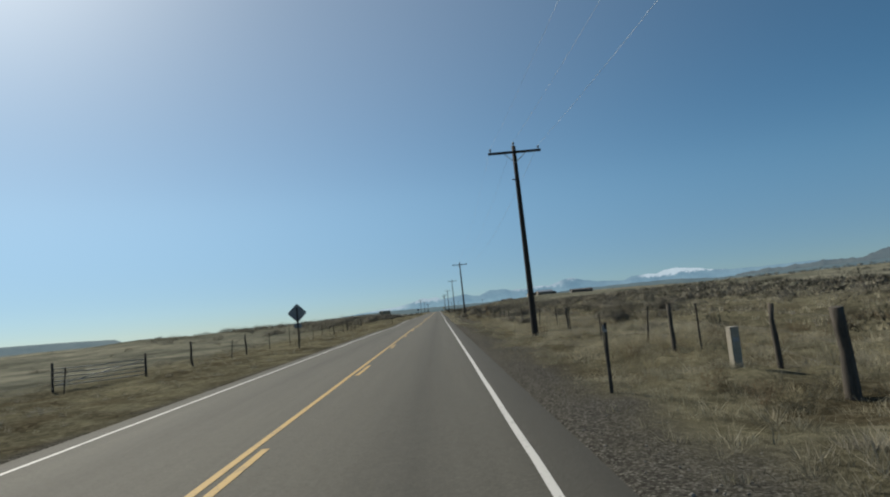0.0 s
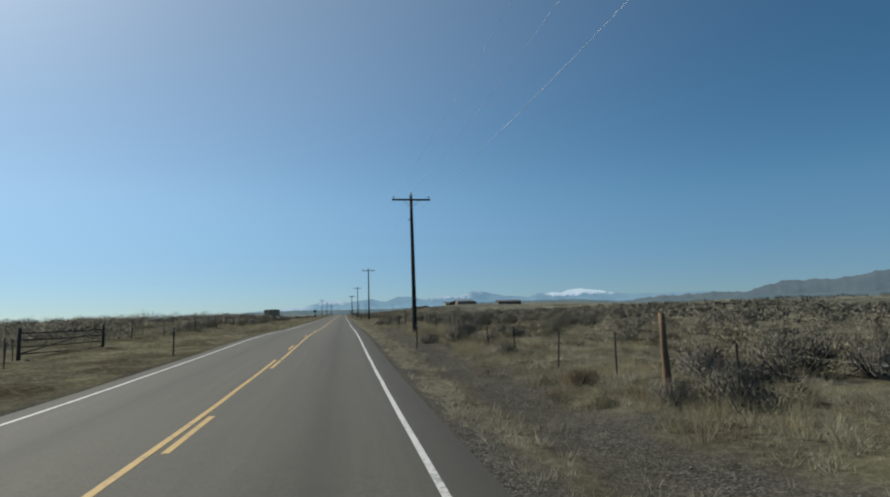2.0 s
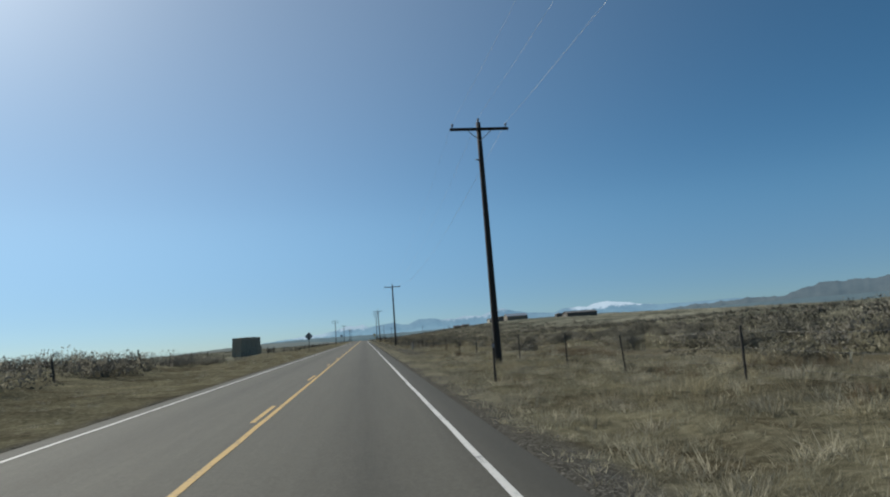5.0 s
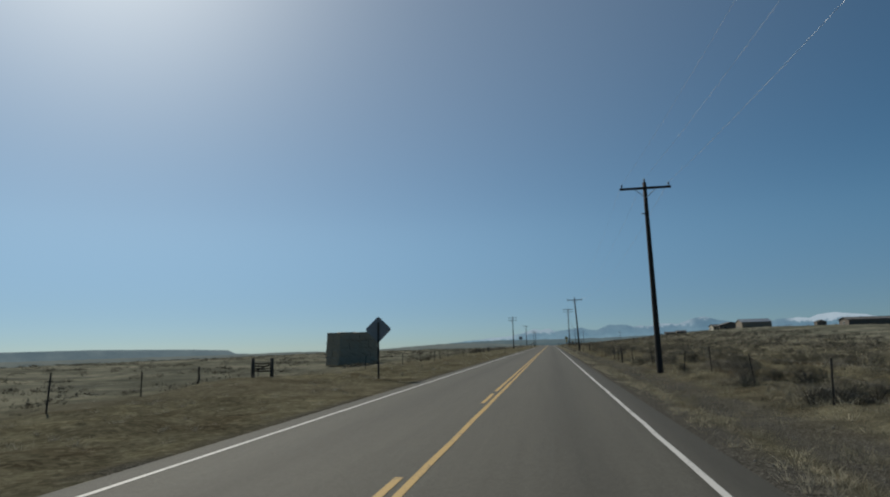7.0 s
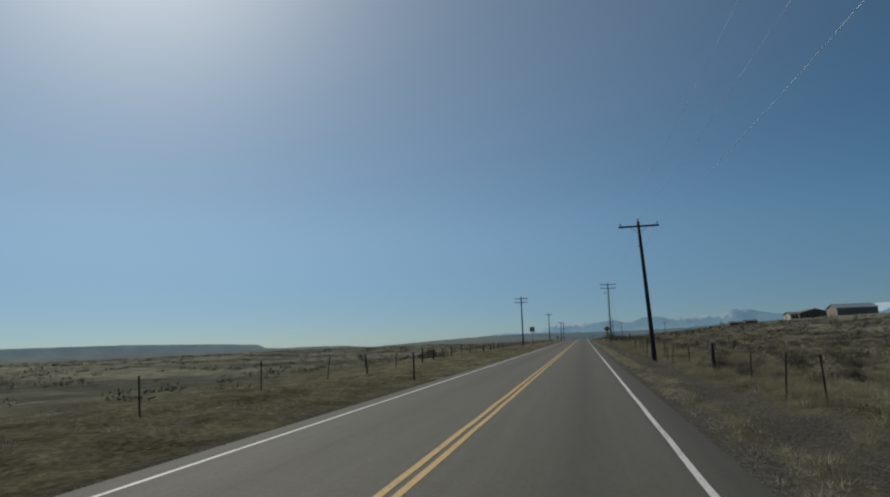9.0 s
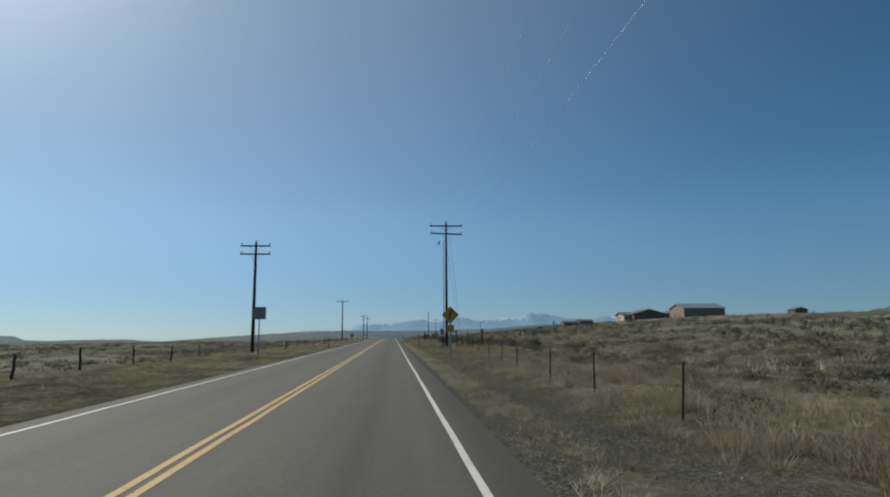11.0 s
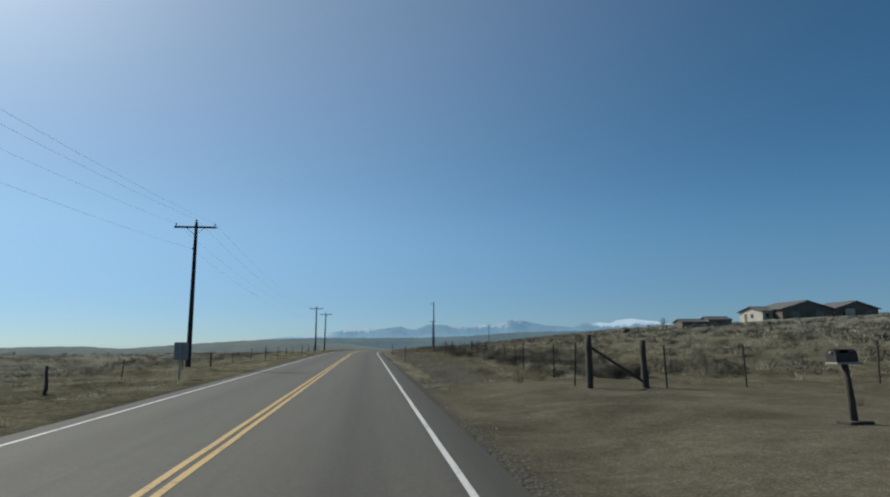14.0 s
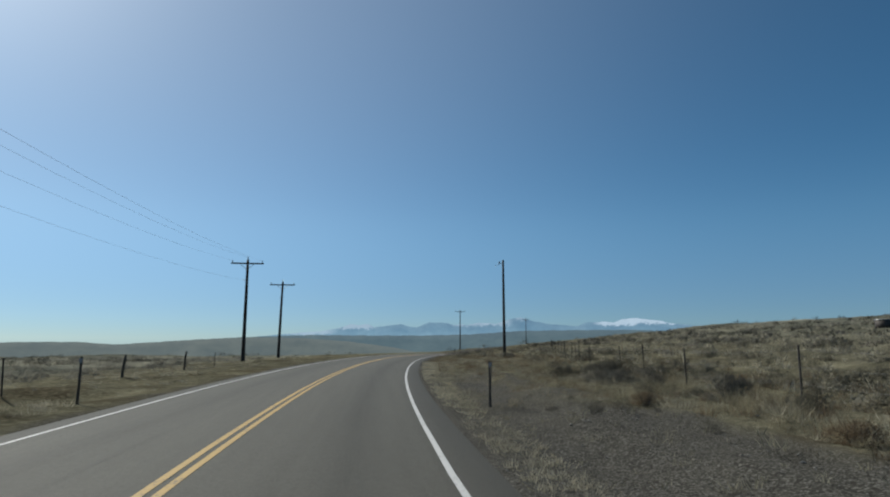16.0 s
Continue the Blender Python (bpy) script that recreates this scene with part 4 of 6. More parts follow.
# right-hand fence, as far as the power pole with the riser
r_spots = [(6.2, 8.8), (6.8, 11.7), (6.7, 15.0), (6.4, 15.9), (6.4, 18.0)] + [(6.2, 22.5), (6.1, 27.2), (6.6, 29.9), (6.9, 34.3), (6.5, 38.0), (6.7, 42.8), (6.8, 47.6), (6.5, 54.1), (6.4, 57.2), (6.4, 61.3), (7.6, 64.0), (7.4, 70.0), (7.5, 75.0), (7.6, 80.2), (6.7, 81.2), (6.9, 84.0), (6.9, 88.2), (6.7, 92.4), (6.8, 97.2), (6.5, 102.8), (7.0, 106.5), (7.2, 109.8), (7.1, 115.0), (7.2, 119.9), (8.0, 126.4), (6.8, 127.6), (6.1, 128.5), (6.3, 130.5), (5.8, 132.7), (7.3, 140.0), (6.5, 143.9), (7.6, 150.0), (8.0, 156.7), (6.8, 158.8), (7.4, 163.0)]
r_spots += run([(7.5, 169.0), (7.0, 200.0), (5.6, 230.0)], 5.2)
r_spots += [(5.3, 233.8), (5.9, 237.2), (5.4, 245.4), (5.5, 250.9), (5.8, 257.0), (6.5, 264.8), (6.3, 269.8), (6.0, 274.0), (5.7, 279.1), (5.7, 281.7), (5.2, 287.0), (4.9, 291.2), (5.0, 294.8), (4.9, 297.0), (5.3, 301.8), (4.9, 306.0), (4.8, 309.9), (4.9, 315.0), (5.0, 320.5), (5.2, 326.3), (5.1, 328.9), (5.9, 335.6), (5.4, 339.6), (5.3, 345.3), (4.9, 348.8), (5.0, 351.7), (5.3, 355.5), (4.8, 359.4), (4.7, 362.0), (5.2, 366.5), (5.3, 370.7), (5.5, 376.0), (5.4, 380.5)]
r_spots += run([(5.5, 386.0), (6.0, 412.0), (6.2, 432.2)], 4.8)
WOOD = {8.8: "W", 11.7: "w", 15.9: "w", 29.9: "w", 81.2: "o", 126.4: "w", 128.5: "s", 132.7: "w", 279.1: "w", 291.2: "w", 339.6: "W"}
kinds = [WOOD.get(y, "t") for x, y in r_spots]
heights = [{"t": 1.12, "w": 1.25, "W": 1.45, "o": 1.62, "s": 1.4}[k] * random.uniform(0.93, 1.07) * (0.75 if 138 < y < 165 else 1) for k, (x, y) in zip(kinds, r_spots)]
fence("fence", "old wire fence on thin steel and crooked wooden posts", r_spots, heights, kinds, 3)

# corner braces and the fence past the power pole
c_spots = [(6.1, 435.3), (7.4, 439.0), (9.0, 439.4), (9.1, 438.9), (7.3, 435.6), (7.0, 431.4)]
fence("fence_corner", "leaning wooden corner posts with braces and wire", c_spots, [1.65, 1.75, 1.6, 1.65, 1.2, 1.2], ["w", "s", "W", "w", "t", "w"], 3)
s2 = [(8.6, 446.0), (8.6, 451.2), (8.9, 456.5), (8.4, 461.0), (8.4, 467.0), (8.6, 473.0), (8.4, 479.2), (8.0, 484.0)]
fence("fence", "wire fence on thin steel posts through sagebrush", s2, [1.25 * random.uniform(0.93, 1.07) for _ in s2], ["t"] * len(s2), 3)
yp = thing("fence_notice", (6.1, 435.2, ground_z(6.1, 435.3) + 1.38), "small yellow notice fixed to a wooden fence post", "notice")
box_part("plate", (0.24, 0.008, 0.19), pose(-0.1, -0.03, 0.1), M_YSIGN, yp, 0.003)
for k, w in ((0.14, 0.15), (0.09, 0.18), (0.05, 0.12)):
    box_part("text_bar", (w, 0.004, 0.02), pose(-0.1, -0.036, k), M_BLACK, yp)


def log(name, a, b, r, label, category, material=M_OLDWOOD):
    a, b = Vector(a), Vector(b)
    o = thing(name, a, label, category)
    d = b - a
    pts = [d * (k / 4) + Vector((0, 0, random.gauss(0, 0.01))) for k in range(5)]
    tube_part("pole", pts, [r * random.uniform(0.9, 1.1) for _ in pts], material, o, 7)
    return o




# the driveway gate: two thick posts each side, braces
def gate_side(spots, hs, label, level=False):
    f = fence("gate_posts", label, spots, hs, ["W"] * len(spots), 2, False)
    base = f.matrix_basis.inverted()
    (ax, ay), (bx, by) = spots[:2]
    a = base @ Vector((ax, ay, ground_z(ax, ay) + hs[0] * 0.78))
    b = base @ Vector((bx, by, ground_z(bx, by) + 0.12))
    if level:
        b = base @ Vector((bx, by, ground_z(bx, by) + hs[0] * 0.6))
        a.z = b.z
        tube_part("rail", [a, a.lerp(b, 0.5) - Vector((0, 0, 0.01)), b], [0.05, 0.045, 0.05], M_PALEWOOD, f, 7, "bleached level rail")
        return f
    tube_part("brace", [a, b], [0.045, 0.045], M_OLDWOOD, f, 7)
    return f


gate_side([(6.65, 500.6), (8.3, 500.4)], [1.6, 1.4], "two thick dark gate posts with a slanting brace")
gate_side([(7.9, 487.7), (7.8, 489.6)], [1.75, 1.5], "two thick dark gate posts joined by a pale rail", True)
n2 = [(6.5, 501.6), (7.0, 505.4), (7.0, 510.0), (8.0, 515.6), (8.7, 521.2), (8.5, 527.3), (8.9, 532.1), (8.6, 537.0), (9.6, 543.1), (9.5, 546.5)]
fence("fence", "sagging wire fence on steel posts in tall dry grass", n2, [1.25 * random.uniform(0.9, 1.1) for _ in n2], ["t"] * len(n2), 3)
n3 = run([(8.6, 500.5), (11.2, 500.0), (15.0, 499.5), (26.0, 499.0)], 4.0)
fence("fence", "wire fence running up the sage slope", n3, [1.25] * len(n3), ["t"] * len(n3), 3)
n4 = run([(9.6, 557.0), (10.4, 565.6), (10.2, 570.1), (12.2, 581.0), (13.4, 589.3), (17.0, 603.0), (22.0, 622.0), (30, 650)], 5.2)
fence("fence", "wire fence on steel posts along the bend", n4, [1.3 * random.uniform(0.93, 1.07) for _ in n4], ["t"] * len(n4), 3)

# the broken pen beside the road
pen = [(7.5, 552.6), (7.4, 551.7), (8.0, 550.3), (9.0, 549.0), (9.15, 548.7), (9.35, 548.4), (10.2, 549.4), (11.4, 550.0), (12.0, 549.5), (12.9, 549.3)]
fence("broken_pen", "broken-down pen of leaning weathered wooden posts", pen, [1.65, 1.65, 0.75, 1.3, 1.35, 1.2, 1.2, 1.45, 1.1, 1.5], ["s", "w", "s", "s", "w", "s", "s", "W", "s", "W"], 2, False)
log("fallen_rail", (8.05, 547.15, ground_z(8.05, 547.15) + 0.52), (8.5, 546.75, ground_z(8.5, 546.75) + 0.04), 0.05, "bleached fallen rail leaning on a broken pen", "rail", M_CONCRETE)
log("leaning_post", (8.35, 547.9, ground_z(8.35, 547.9) - 0.1), (8.9, 547.95, ground_z(8.9, 547.95) + 1.2), 0.045, "thin weathered post leaning across a broken pen", "post")
log("pen_rail", (11.4, 549.9, ground_z(11.4, 550) + 0.98), (12.9, 549.2, ground_z(12.9, 549.3) + 1.0), 0.08, "thick weathered cross rail of a broken pen", "rail")


# wooden rail fence on the slope below the houses
def rail_panel(x, y, length, rz, label, h=1.35, rails=4, stuff=M_OLDWOOD, r=0.035):
    z0 = ground_z(x, y)
    p = thing("rail_gate", (x, y, z0), label, "gate", rz=rz)
    for s in (0, length):
        tube_part("post", [(s, 0, -0.3), (s, 0, h + 0.2)], [r * 2.7, r * 2.4], M_OLDWOOD, p, 8)
    for k in range(rails):
        zz = 0.3 + (h - 0.35) * k / (rails - 1)
        tube_part("rail", [(0, 0.05, zz), (length / 2, 0.06, zz - 0.03), (length, 0.05, zz)], [r] * 3, stuff, p, 6)
    tube_part("brace", [(0.1, 0.09, 0.3), (length - 0.1, 0.09, h - 0.1)], [r, r], stuff, p, 6)
    return p


rail_panel(-15.2, 101.8, 6.3, 76, "dark wooden rail gate between posts across the road")
rail_panel(-15.0, 269.5, 0.9, 20, "short dark wooden rail brace in the field fence", 0.72)
rail_panel(25.7, 495.7, 5.3, 17, "weathered wooden rail gate between thick posts on the slope", 1.15, 3, M_OLDWOOD, 0.05)
fence("gate_posts", "thick dark wooden posts beside a rail gate", [(24.7, 495.4), (32.5, 498.0)], [1.35, 1.45], ["W", "W"], 2, False)
log("brace_pole", (24.7, 495.4, ground_z(24.7, 495.4) + 0.95), (25.7, 495.7, ground_z(25.7, 495.7) + 0.95), 0.05, "short rail between thick gate posts", "brace pole")
log("brace_pole", (23.6, 495.0, ground_z(23.6, 495.0) + 0.05), (24.7, 495.4, ground_z(24.7, 495.4) + 0.9), 0.05, "slanting brace against a thick gate post", "brace pole")
rail_panel(-15.4, 24.6, 3.4, 35, "thin grey pipe gate in the far fence", 1.0, 5, M_STEEL, 0.02)

# left-hand fences
l1 = run([(-14.5, 14.0), (-14.6, 24.0)], 4.5) + run([(-12.4, 31.0), (-12.2, 69.0), (-12.4, 95.0), (-15.3, 101.5)], 4.6)
fence("fence", "old wire fence with steel posts beside the field", l1, [1.15 * random.uniform(0.9, 1.1) for _ in l1], [("w" if random.random() < 0.2 else "t") for _ in l1], 4)
l2 = run([(-13.8, 108.0), (-14.5, 150.0), (-15.5, 205.0), (-15.6, 254.0)], 6.0)
fence("fence", "wire fence with dark posts along sagebrush", l2, [1.15 * random.uniform(0.9, 1.1) for _ in l2], [("w" if random.random() < 0.3 else "t") for _ in l2], 4)
l3 = run([(-15.6, 258.0), (-17.3, 264.1), (-19.3, 272.2), (-19.8, 279.5)], 6.0) + run([(-14.8, 287.2), (-13.6, 293.5), (-13.0, 306.2), (-13.5, 318.0), (-12.6, 326.0), (-12.4, 356.1), (-14.0, 385.0), (-15.0, 430.0)], 6.2)
fence("fence", "wire fence with dark posts beside the hay field", l3, [1.1 * random.uniform(0.9, 1.1) for _ in l3], [("w" if random.random() < 0.35 else "t") for _ in l3], 3)
l4 = run([(-11.0, 445.0), (-10.8, 505.0), (-10.6, 540.0), (-10.6, 572.0), (-9.5, 600.0)], 7.5)
fence("fence", "wire fence with short posts in bleached grass", l4, [1.0 * random.uniform(0.85, 1.1) for _ in l4], [("w" if random.random() < 0.3 else "t") for _ in l4], 3)


# ---- mailbox ----
bx, by = 8.1, 492.2
mb = thing("mailbox", (bx, by, ground_z(bx, by)), "dark metal mailbox on a leaning wooden post", "mailbox", rz=8)
tube_part("post", [(0, 0, -0.2), (-0.03, 0, 0.4), (-0.10, 0, 0.98)], [0.06, 0.058, 0.055], M_OLDWOOD, mb, 8)
box_part("foot", (0.5, 0.3, 0.06), pose(0.0, 0, 0.02), M_OLDWOOD, mb, 0.01)
box_part("shelf", (0.55, 0.24, 0.03), pose(-0.1, 0, 1.0), M_CONCRETE, mb, 0.004)
bm = bmesh.new()
prof = [(0.1, 0.0), (0.1, 0.12)] + [(0.1 * math.cos(a), 0.12 + 0.1 * math.sin(a)) for a in np.linspace(0.3, math.pi - 0.3, 7)] + [(-0.1, 0.12), (-0.1, 0.0)]
ends = [[bm.verts.new((xx, p, 1.02 + q)) for p, q in prof] for xx in (-0.37, 0.09)]
for k in range(len(prof)):
    bm.faces.new((ends[0][k], ends[0][(k + 1) % len(prof)], ends[1][(k + 1) % len(prof)], ends[1][k]))
bm.faces.new(ends[0])
bm.faces.new(ends[1][::-1])
body = part("box", bm, M_TPOST, mb)
box_part("flag", (0.16, 0.006, 0.05), pose(-0.2, -0.106, 1.2), M_RUST_GRASS, body)
box_part("door_pull", (0.02, 0.05, 0.03), pose(-0.38, 0, 1.18), M_STEEL, body)


# ---- the haystack ----
def bale_mesh(l, w, h, seed):
    r = random.Random(seed)
    bm = bmesh.new()
    box(bm, (l, w, h))
    bmesh.ops.subdivide_edges(bm, edges=bm.edges[:], cuts=3, use_grid_fill=True)
    for v in bm.verts:
        e = sum(abs(abs(c) - s / 2) < 1e-4 for c, s in zip(v.co, (l, w, h)))
        k = 0.035 if e == 1 else 0.07
        v.co += Vector((r.gauss(0, 1), r.gauss(0, 1), r.gauss(0, 1))) * 0.03
        if e >= 2:
            v.co *= 1 - k * 0.6
    me = bpy.data.meshes.new("bale")
    bm.to_mesh(me)
    bm.free()
    me.materials.append(M_HAY)
    return me


hx, hy = -28.9, 321.2
hz = ground_z(-27, 325) + 0.02
stack = thing("haystack", (hx, hy, hz), "tall stack of weathered rectangular hay bales in a field", "haystack", rz=math.degrees(math.atan2(8.6, 3.8)))
large = [bale_mesh(2.05, 1.26, 1.19, k) for k in range(5)]
wide = [bale_mesh(2.19, 1.3, 1.12, k + 10) for k in range(5)]


def twine_mesh(size):
    bm = bmesh.new()
    box(bm, size)
    me = bpy.data.meshes.new("twine")
    bm.to_mesh(me)
    bm.free()
    me.materials.append(M_TWINE)
    return me


short_twine, tall_twine = twine_mesh((0.02, 1.25, 1.06)), twine_mesh((0.02, 1.22, 1.12))


def lay(me, m, ties, tie_me):
    o = new("bale", me)
    o.parent = stack
    o.matrix_basis = m
    for q in ties:
        t_ = new("twine", tie_me)
        t_.parent = o
        t_.matrix_basis = q


for dep in range(2):
    for layer in range(4):
        low_half = layer < 2
        step, z_ = (2.13, 0.55 + layer * 1.08) if low_half else (1.985, 2.7 + (layer - 2) * 1.14)
        for col in range(4):
            lay(random.choice(wide if low_half else large),
                pose((0.8 if low_half else 1.02) + col * step + (0.05 if layer % 2 else 0.0) + random.gauss(0, 0.02), (0.62 if low_half else 0.74) + dep * 1.25 + random.gauss(0, 0.02), z_ + (0.06 if 0 < col < 3 and layer == 3 else 0.0), random.gauss(0, 0.4), random.gauss(0, 0.5), random.gauss(0, 0.5)),
                [pose(k, 0, 0) for k in (-0.6, 0.0, 0.6)], short_twine if low_half else tall_twine)


# ---- buildings on the hill ----
def gable_house(name, x, y, z, size_x, size_y, eave, ridge, axis, wall, roof, label, windows=(), door=None, over=0.35, rz=0.0, porch=None):
    """A house whose south-west corner stands at (x, y). axis: the way its ridge runs."""
    h = thing(name, (x, y, z), label, "building", rz=rz)
    t = 0.16
    for nm, sx, sy, cx, cy in (("wall", size_x, t, size_x / 2, t / 2), ("wall", size_x, t, size_x / 2, size_y - t / 2), ("wall", t, size_y - 2 * t, t / 2, size_y / 2), ("wall", t, size_y - 2 * t, size_x - t / 2, size_y / 2)):
        box_part(nm, (sx, sy, eave + 1.0), pose(cx, cy, eave / 2 - 0.5), wall, h)
    span = size_y if axis == "x" else size_x
    run_l = size_x if axis == "x" else size_y
    rise = ridge - eave
    for e in (0.0, run_l):       # gable triangles
        bm = bmesh.new()
        d0, d1 = (e, e + t) if e == 0 else (e - t, e)
        tri = [(0, eave), (span, eave), (span / 2, ridge)]
        q = lambda a, s, zz: (a, s, zz) if axis == "x" else (s, a, zz)
        va = [bm.verts.new(q(d0, s, zz)) for s, zz in tri]
        vb = [bm.verts.new(q(d1, s, zz)) for s, zz in tri]
        bm.faces.new(va)
        bm.faces.new(vb[::-1])
        for k in range(3):
            bm.faces.new((va[k], vb[k], vb[(k + 1) % 3], va[(k + 1) % 3]))
        part("gable", bm, wall, h)
    for s in (0, 1):
        bm = bmesh.new()
        y0 = -over if s == 0 else span + over
        zl = eave - over * rise / (span / 2)
        pts = [(-over, y0, zl), (run_l + over, y0, zl), (run_l + over, span / 2, ridge), (-over, span / 2, ridge)]
        q = lambda p, dz: (p[0], p[1], p[2] + dz) if axis == "x" else (p[1], p[0], p[2] + dz)
        lo = [bm.verts.new(q(p, 0.01)) for p in pts]
        hi = [bm.verts.new(q(p, 0.15)) for p in pts]
        bm.faces.new(lo)
        bm.faces.new(hi[::-1])
        for k in range(4):
            bm.faces.new((lo[k], hi[k], hi[(k + 1) % 4], lo[(k + 1) % 4]))
        slope = part("roof", bm, roof, h)
    ridge_pts = [(-over, span / 2, ridge + 0.16), (run_l + over, span / 2, ridge + 0.16)]
    tube_part("ridge_cap", [p if axis == "x" else (p[1], p[0], p[2]) for p in ridge_pts], [0.09, 0.09], roof, h, 6)
    for face, c, zc, w, hh in windows:
        m = {"s": pose(c, -0.01, zc), "n": pose(c, size_y + 0.01, zc), "w": pose(-0.01, c, zc, 0, 0, 90), "e": pose(size_x + 0.01, c, zc, 0, 0, 90)}[face]
        win = box_part("window", (w + 0.16, 0.08, hh + 0.16), m, M_CREAMWALL, h)
        box_part("pane", (w, 0.1, hh), m, M_GLASS, win)
    if door:
        face, c, w, hh = door
        m = {"s": pose(c, -0.02, hh / 2), "w": pose(-0.02, c, hh / 2, 0, 0, 90)}[face]
        dd = box_part("door", (w, 0.1, hh), m, M_BROWNWALL, h)
        box_part("handle", (0.1, 0.14, 0.1), m @ pose(w * 0.38, 0, 0), M_STEEL, dd)
    return h


HZ = 5.4
gable_house("shop_building", 95.3, 571.0, HZ, 14.0, 10.4, 3.9, 5.3, "x", M_TANWALL, M_BRIGHT_ROOF, "large tan metal shop building with a dark roof on the hill", (("w", 6.5, 1.6, 1.0, 1.0),), ("w", 3.4, 1.0, 2.1), 0.35)
gable_house("house", 92.6, 616.2, 5.8, 4.2, 9.0, 2.6, 3.6, "x", M_CREAMWALL, M_ROOF, "cream ranch house with a low dark roof on the hill", (("s", 1.2, 1.5, 0.9, 1.0), ("s", 3.0, 1.5, 0.9, 1.0), ("w", 4, 1.5, 1.0, 1.0)), ("w", 6.5, 0.95, 2.05), 0.5)
gable_house("house", 95.4, 613.0, 5.9, 13.0, 11.0, 2.8, 4.6, "y", M_BROWNWALL, M_ROOF, "brown house with a broad front gable on the hill", (("s", 3.2, 1.5, 1.6, 1.1), ("s", 9.4, 1.5, 1.6, 1.1)), ("s", 6.4, 1.0, 2.05), 0.5)
porch_house = gable_house("house", 109.6, 614.0, 6.1, 11.5, 9.0, 2.7, 4.4, "y", M_BROWNWALL, M_ROOF, "brown house with a white porch front on the hill", (("s", 2.6, 1.5, 1.2, 1.0), ("s", 9.0, 1.5, 1.2, 1.0)), ("s", 5.6, 1.2, 2.1), 0.5)
box_part("porch", (2.4, 0.4, 2.6), pose(3.6, -0.4, 1.4), M_CREAMWALL, porch_house, label="white porch screen")
gable_house("shed", 63.0, 599.0, ground_z(65, 600) - 0.75, 5.6, 3.6, 1.9, 2.4, "x", M_BROWNWALL, M_ROOF, "low brown shed on the hilltop", (("s", 2.6, 1.2, 0.8, 0.7),), None, 0.2)
gable_house("shed", 69.4, 600.0, ground_z(71, 601) - 0.8, 5.0, 3.8, 2.2, 2.7, "x", M_TANWALL, M_ROOF, "low tan shed on the hilltop", (), ("s", 2.2, 1.0, 1.9), 0.2)
gable_house("shed", 126.0, 560.0, 5.6, 4.2, 3.6, 2.6, 3.3, "y", M_BROWNWALL, M_ROOF, "small dark shed beside the shop", (), ("s", 2.0, 1.0, 2.0), 0.2)
gable_house("long_barn", 110.0, 492.0, ground_z(118, 496) - 0.2, 17.0, 8.0, 2.7, 3.5, "x", M_BROWNWALL, M_ROOF, "long low dark barn on the slope", (("w", 4.0, 1.5, 1.2, 0.9),), ("s", 6.0, 2.6, 2.4), 0.4)


def stick_frame(x, y, n, label):
    f = thing("pole_frame", (x, y, ground_z(x, y)), label, "pole frame")
    for k in range(n):
        tube_part("post", [(k * 1.4, 0, -0.3), (k * 1.4 + random.gauss(0, 0.05), 0, 1.9 + random.uniform(-0.3, 0.5))], [0.07, 0.06], M_OLDWOOD, f, 6)
    tube_part("rail", [(-0.2, 0, 1.6), (n * 1.4 - 1.2, 0, 1.65)], [0.05, 0.05], M_OLDWOOD, f, 6)


stick_frame(71.0, 613.0, 4, "row of dark upright poles with a rail on the hilltop")
wt = thing("stock_tank", (57.4, 613.7, ground_z(57.4, 613.7)), "small dark stock tank on the hill crest", "stock tank")
tube_part("barrel", [(0, 0, -0.1), (0, 0, 0.95)], [0.8, 0.8], M_TPOST, wt, 14)
tube_part("rim", [(0, 0, 0.95), (0, 0, 1.02)], [0.84, 0.84], M_STEEL, wt, 14)


def bare_tree(x, y, h, label):
    """A leafless tree: tapered trunk, forking limbs, fine twigs."""
    t = thing("bare_tree", (x, y, ground_z(x, y)), label, "tree")
    r = random.Random(int(x * 10))
    tube_part("trunk", [(0, 0, -0.3), (0.05, 0.03, h * 0.2), (-0.04, 0.06, h * 0.45)], [h * 0.035, h * 0.028, h * 0.018], M_TWIG, t, 7)
    for k in range(9):
        a, lift = r.uniform(0, 6.28), r.uniform(0.18, 0.45) * h
        o = Vector((0, 0.03, lift))
        tip = o + Vector((math.cos(a) * h * r.uniform(0.12, 0.26), math.sin(a) * h * r.uniform(0.12, 0.26), h * r.uniform(0.3, 0.55)))
        midp = o.lerp(tip, 0.5) + Vector((math.cos(a), math.sin(a), 0)) * h * 0.04
        limb = tube_part("limb", [o, midp, tip], [h * 0.013, h * 0.009, h * 0.003], M_TWIG, t, 5)
        bm = bmesh.new()
        for q in range(9):
            b0 = o.lerp(tip, r.uniform(0.35, 1.0))
            tube(bm, [b0, b0 + Vector((r.gauss(0, 0.07), r.gauss(0, 0.07), r.uniform(0.06, 0.16))) * h], [h * 0.0035, h * 0.0015], 3, False)
        part("twigs", bm, M_TWIG, limb)
    return t


bare_tree(59.5, 600.5, 3.0, "small bare grey tree beside the hilltop sheds")
bare_tree(61.3, 602.5, 2.3, "low bare grey tree beside the hilltop sheds")


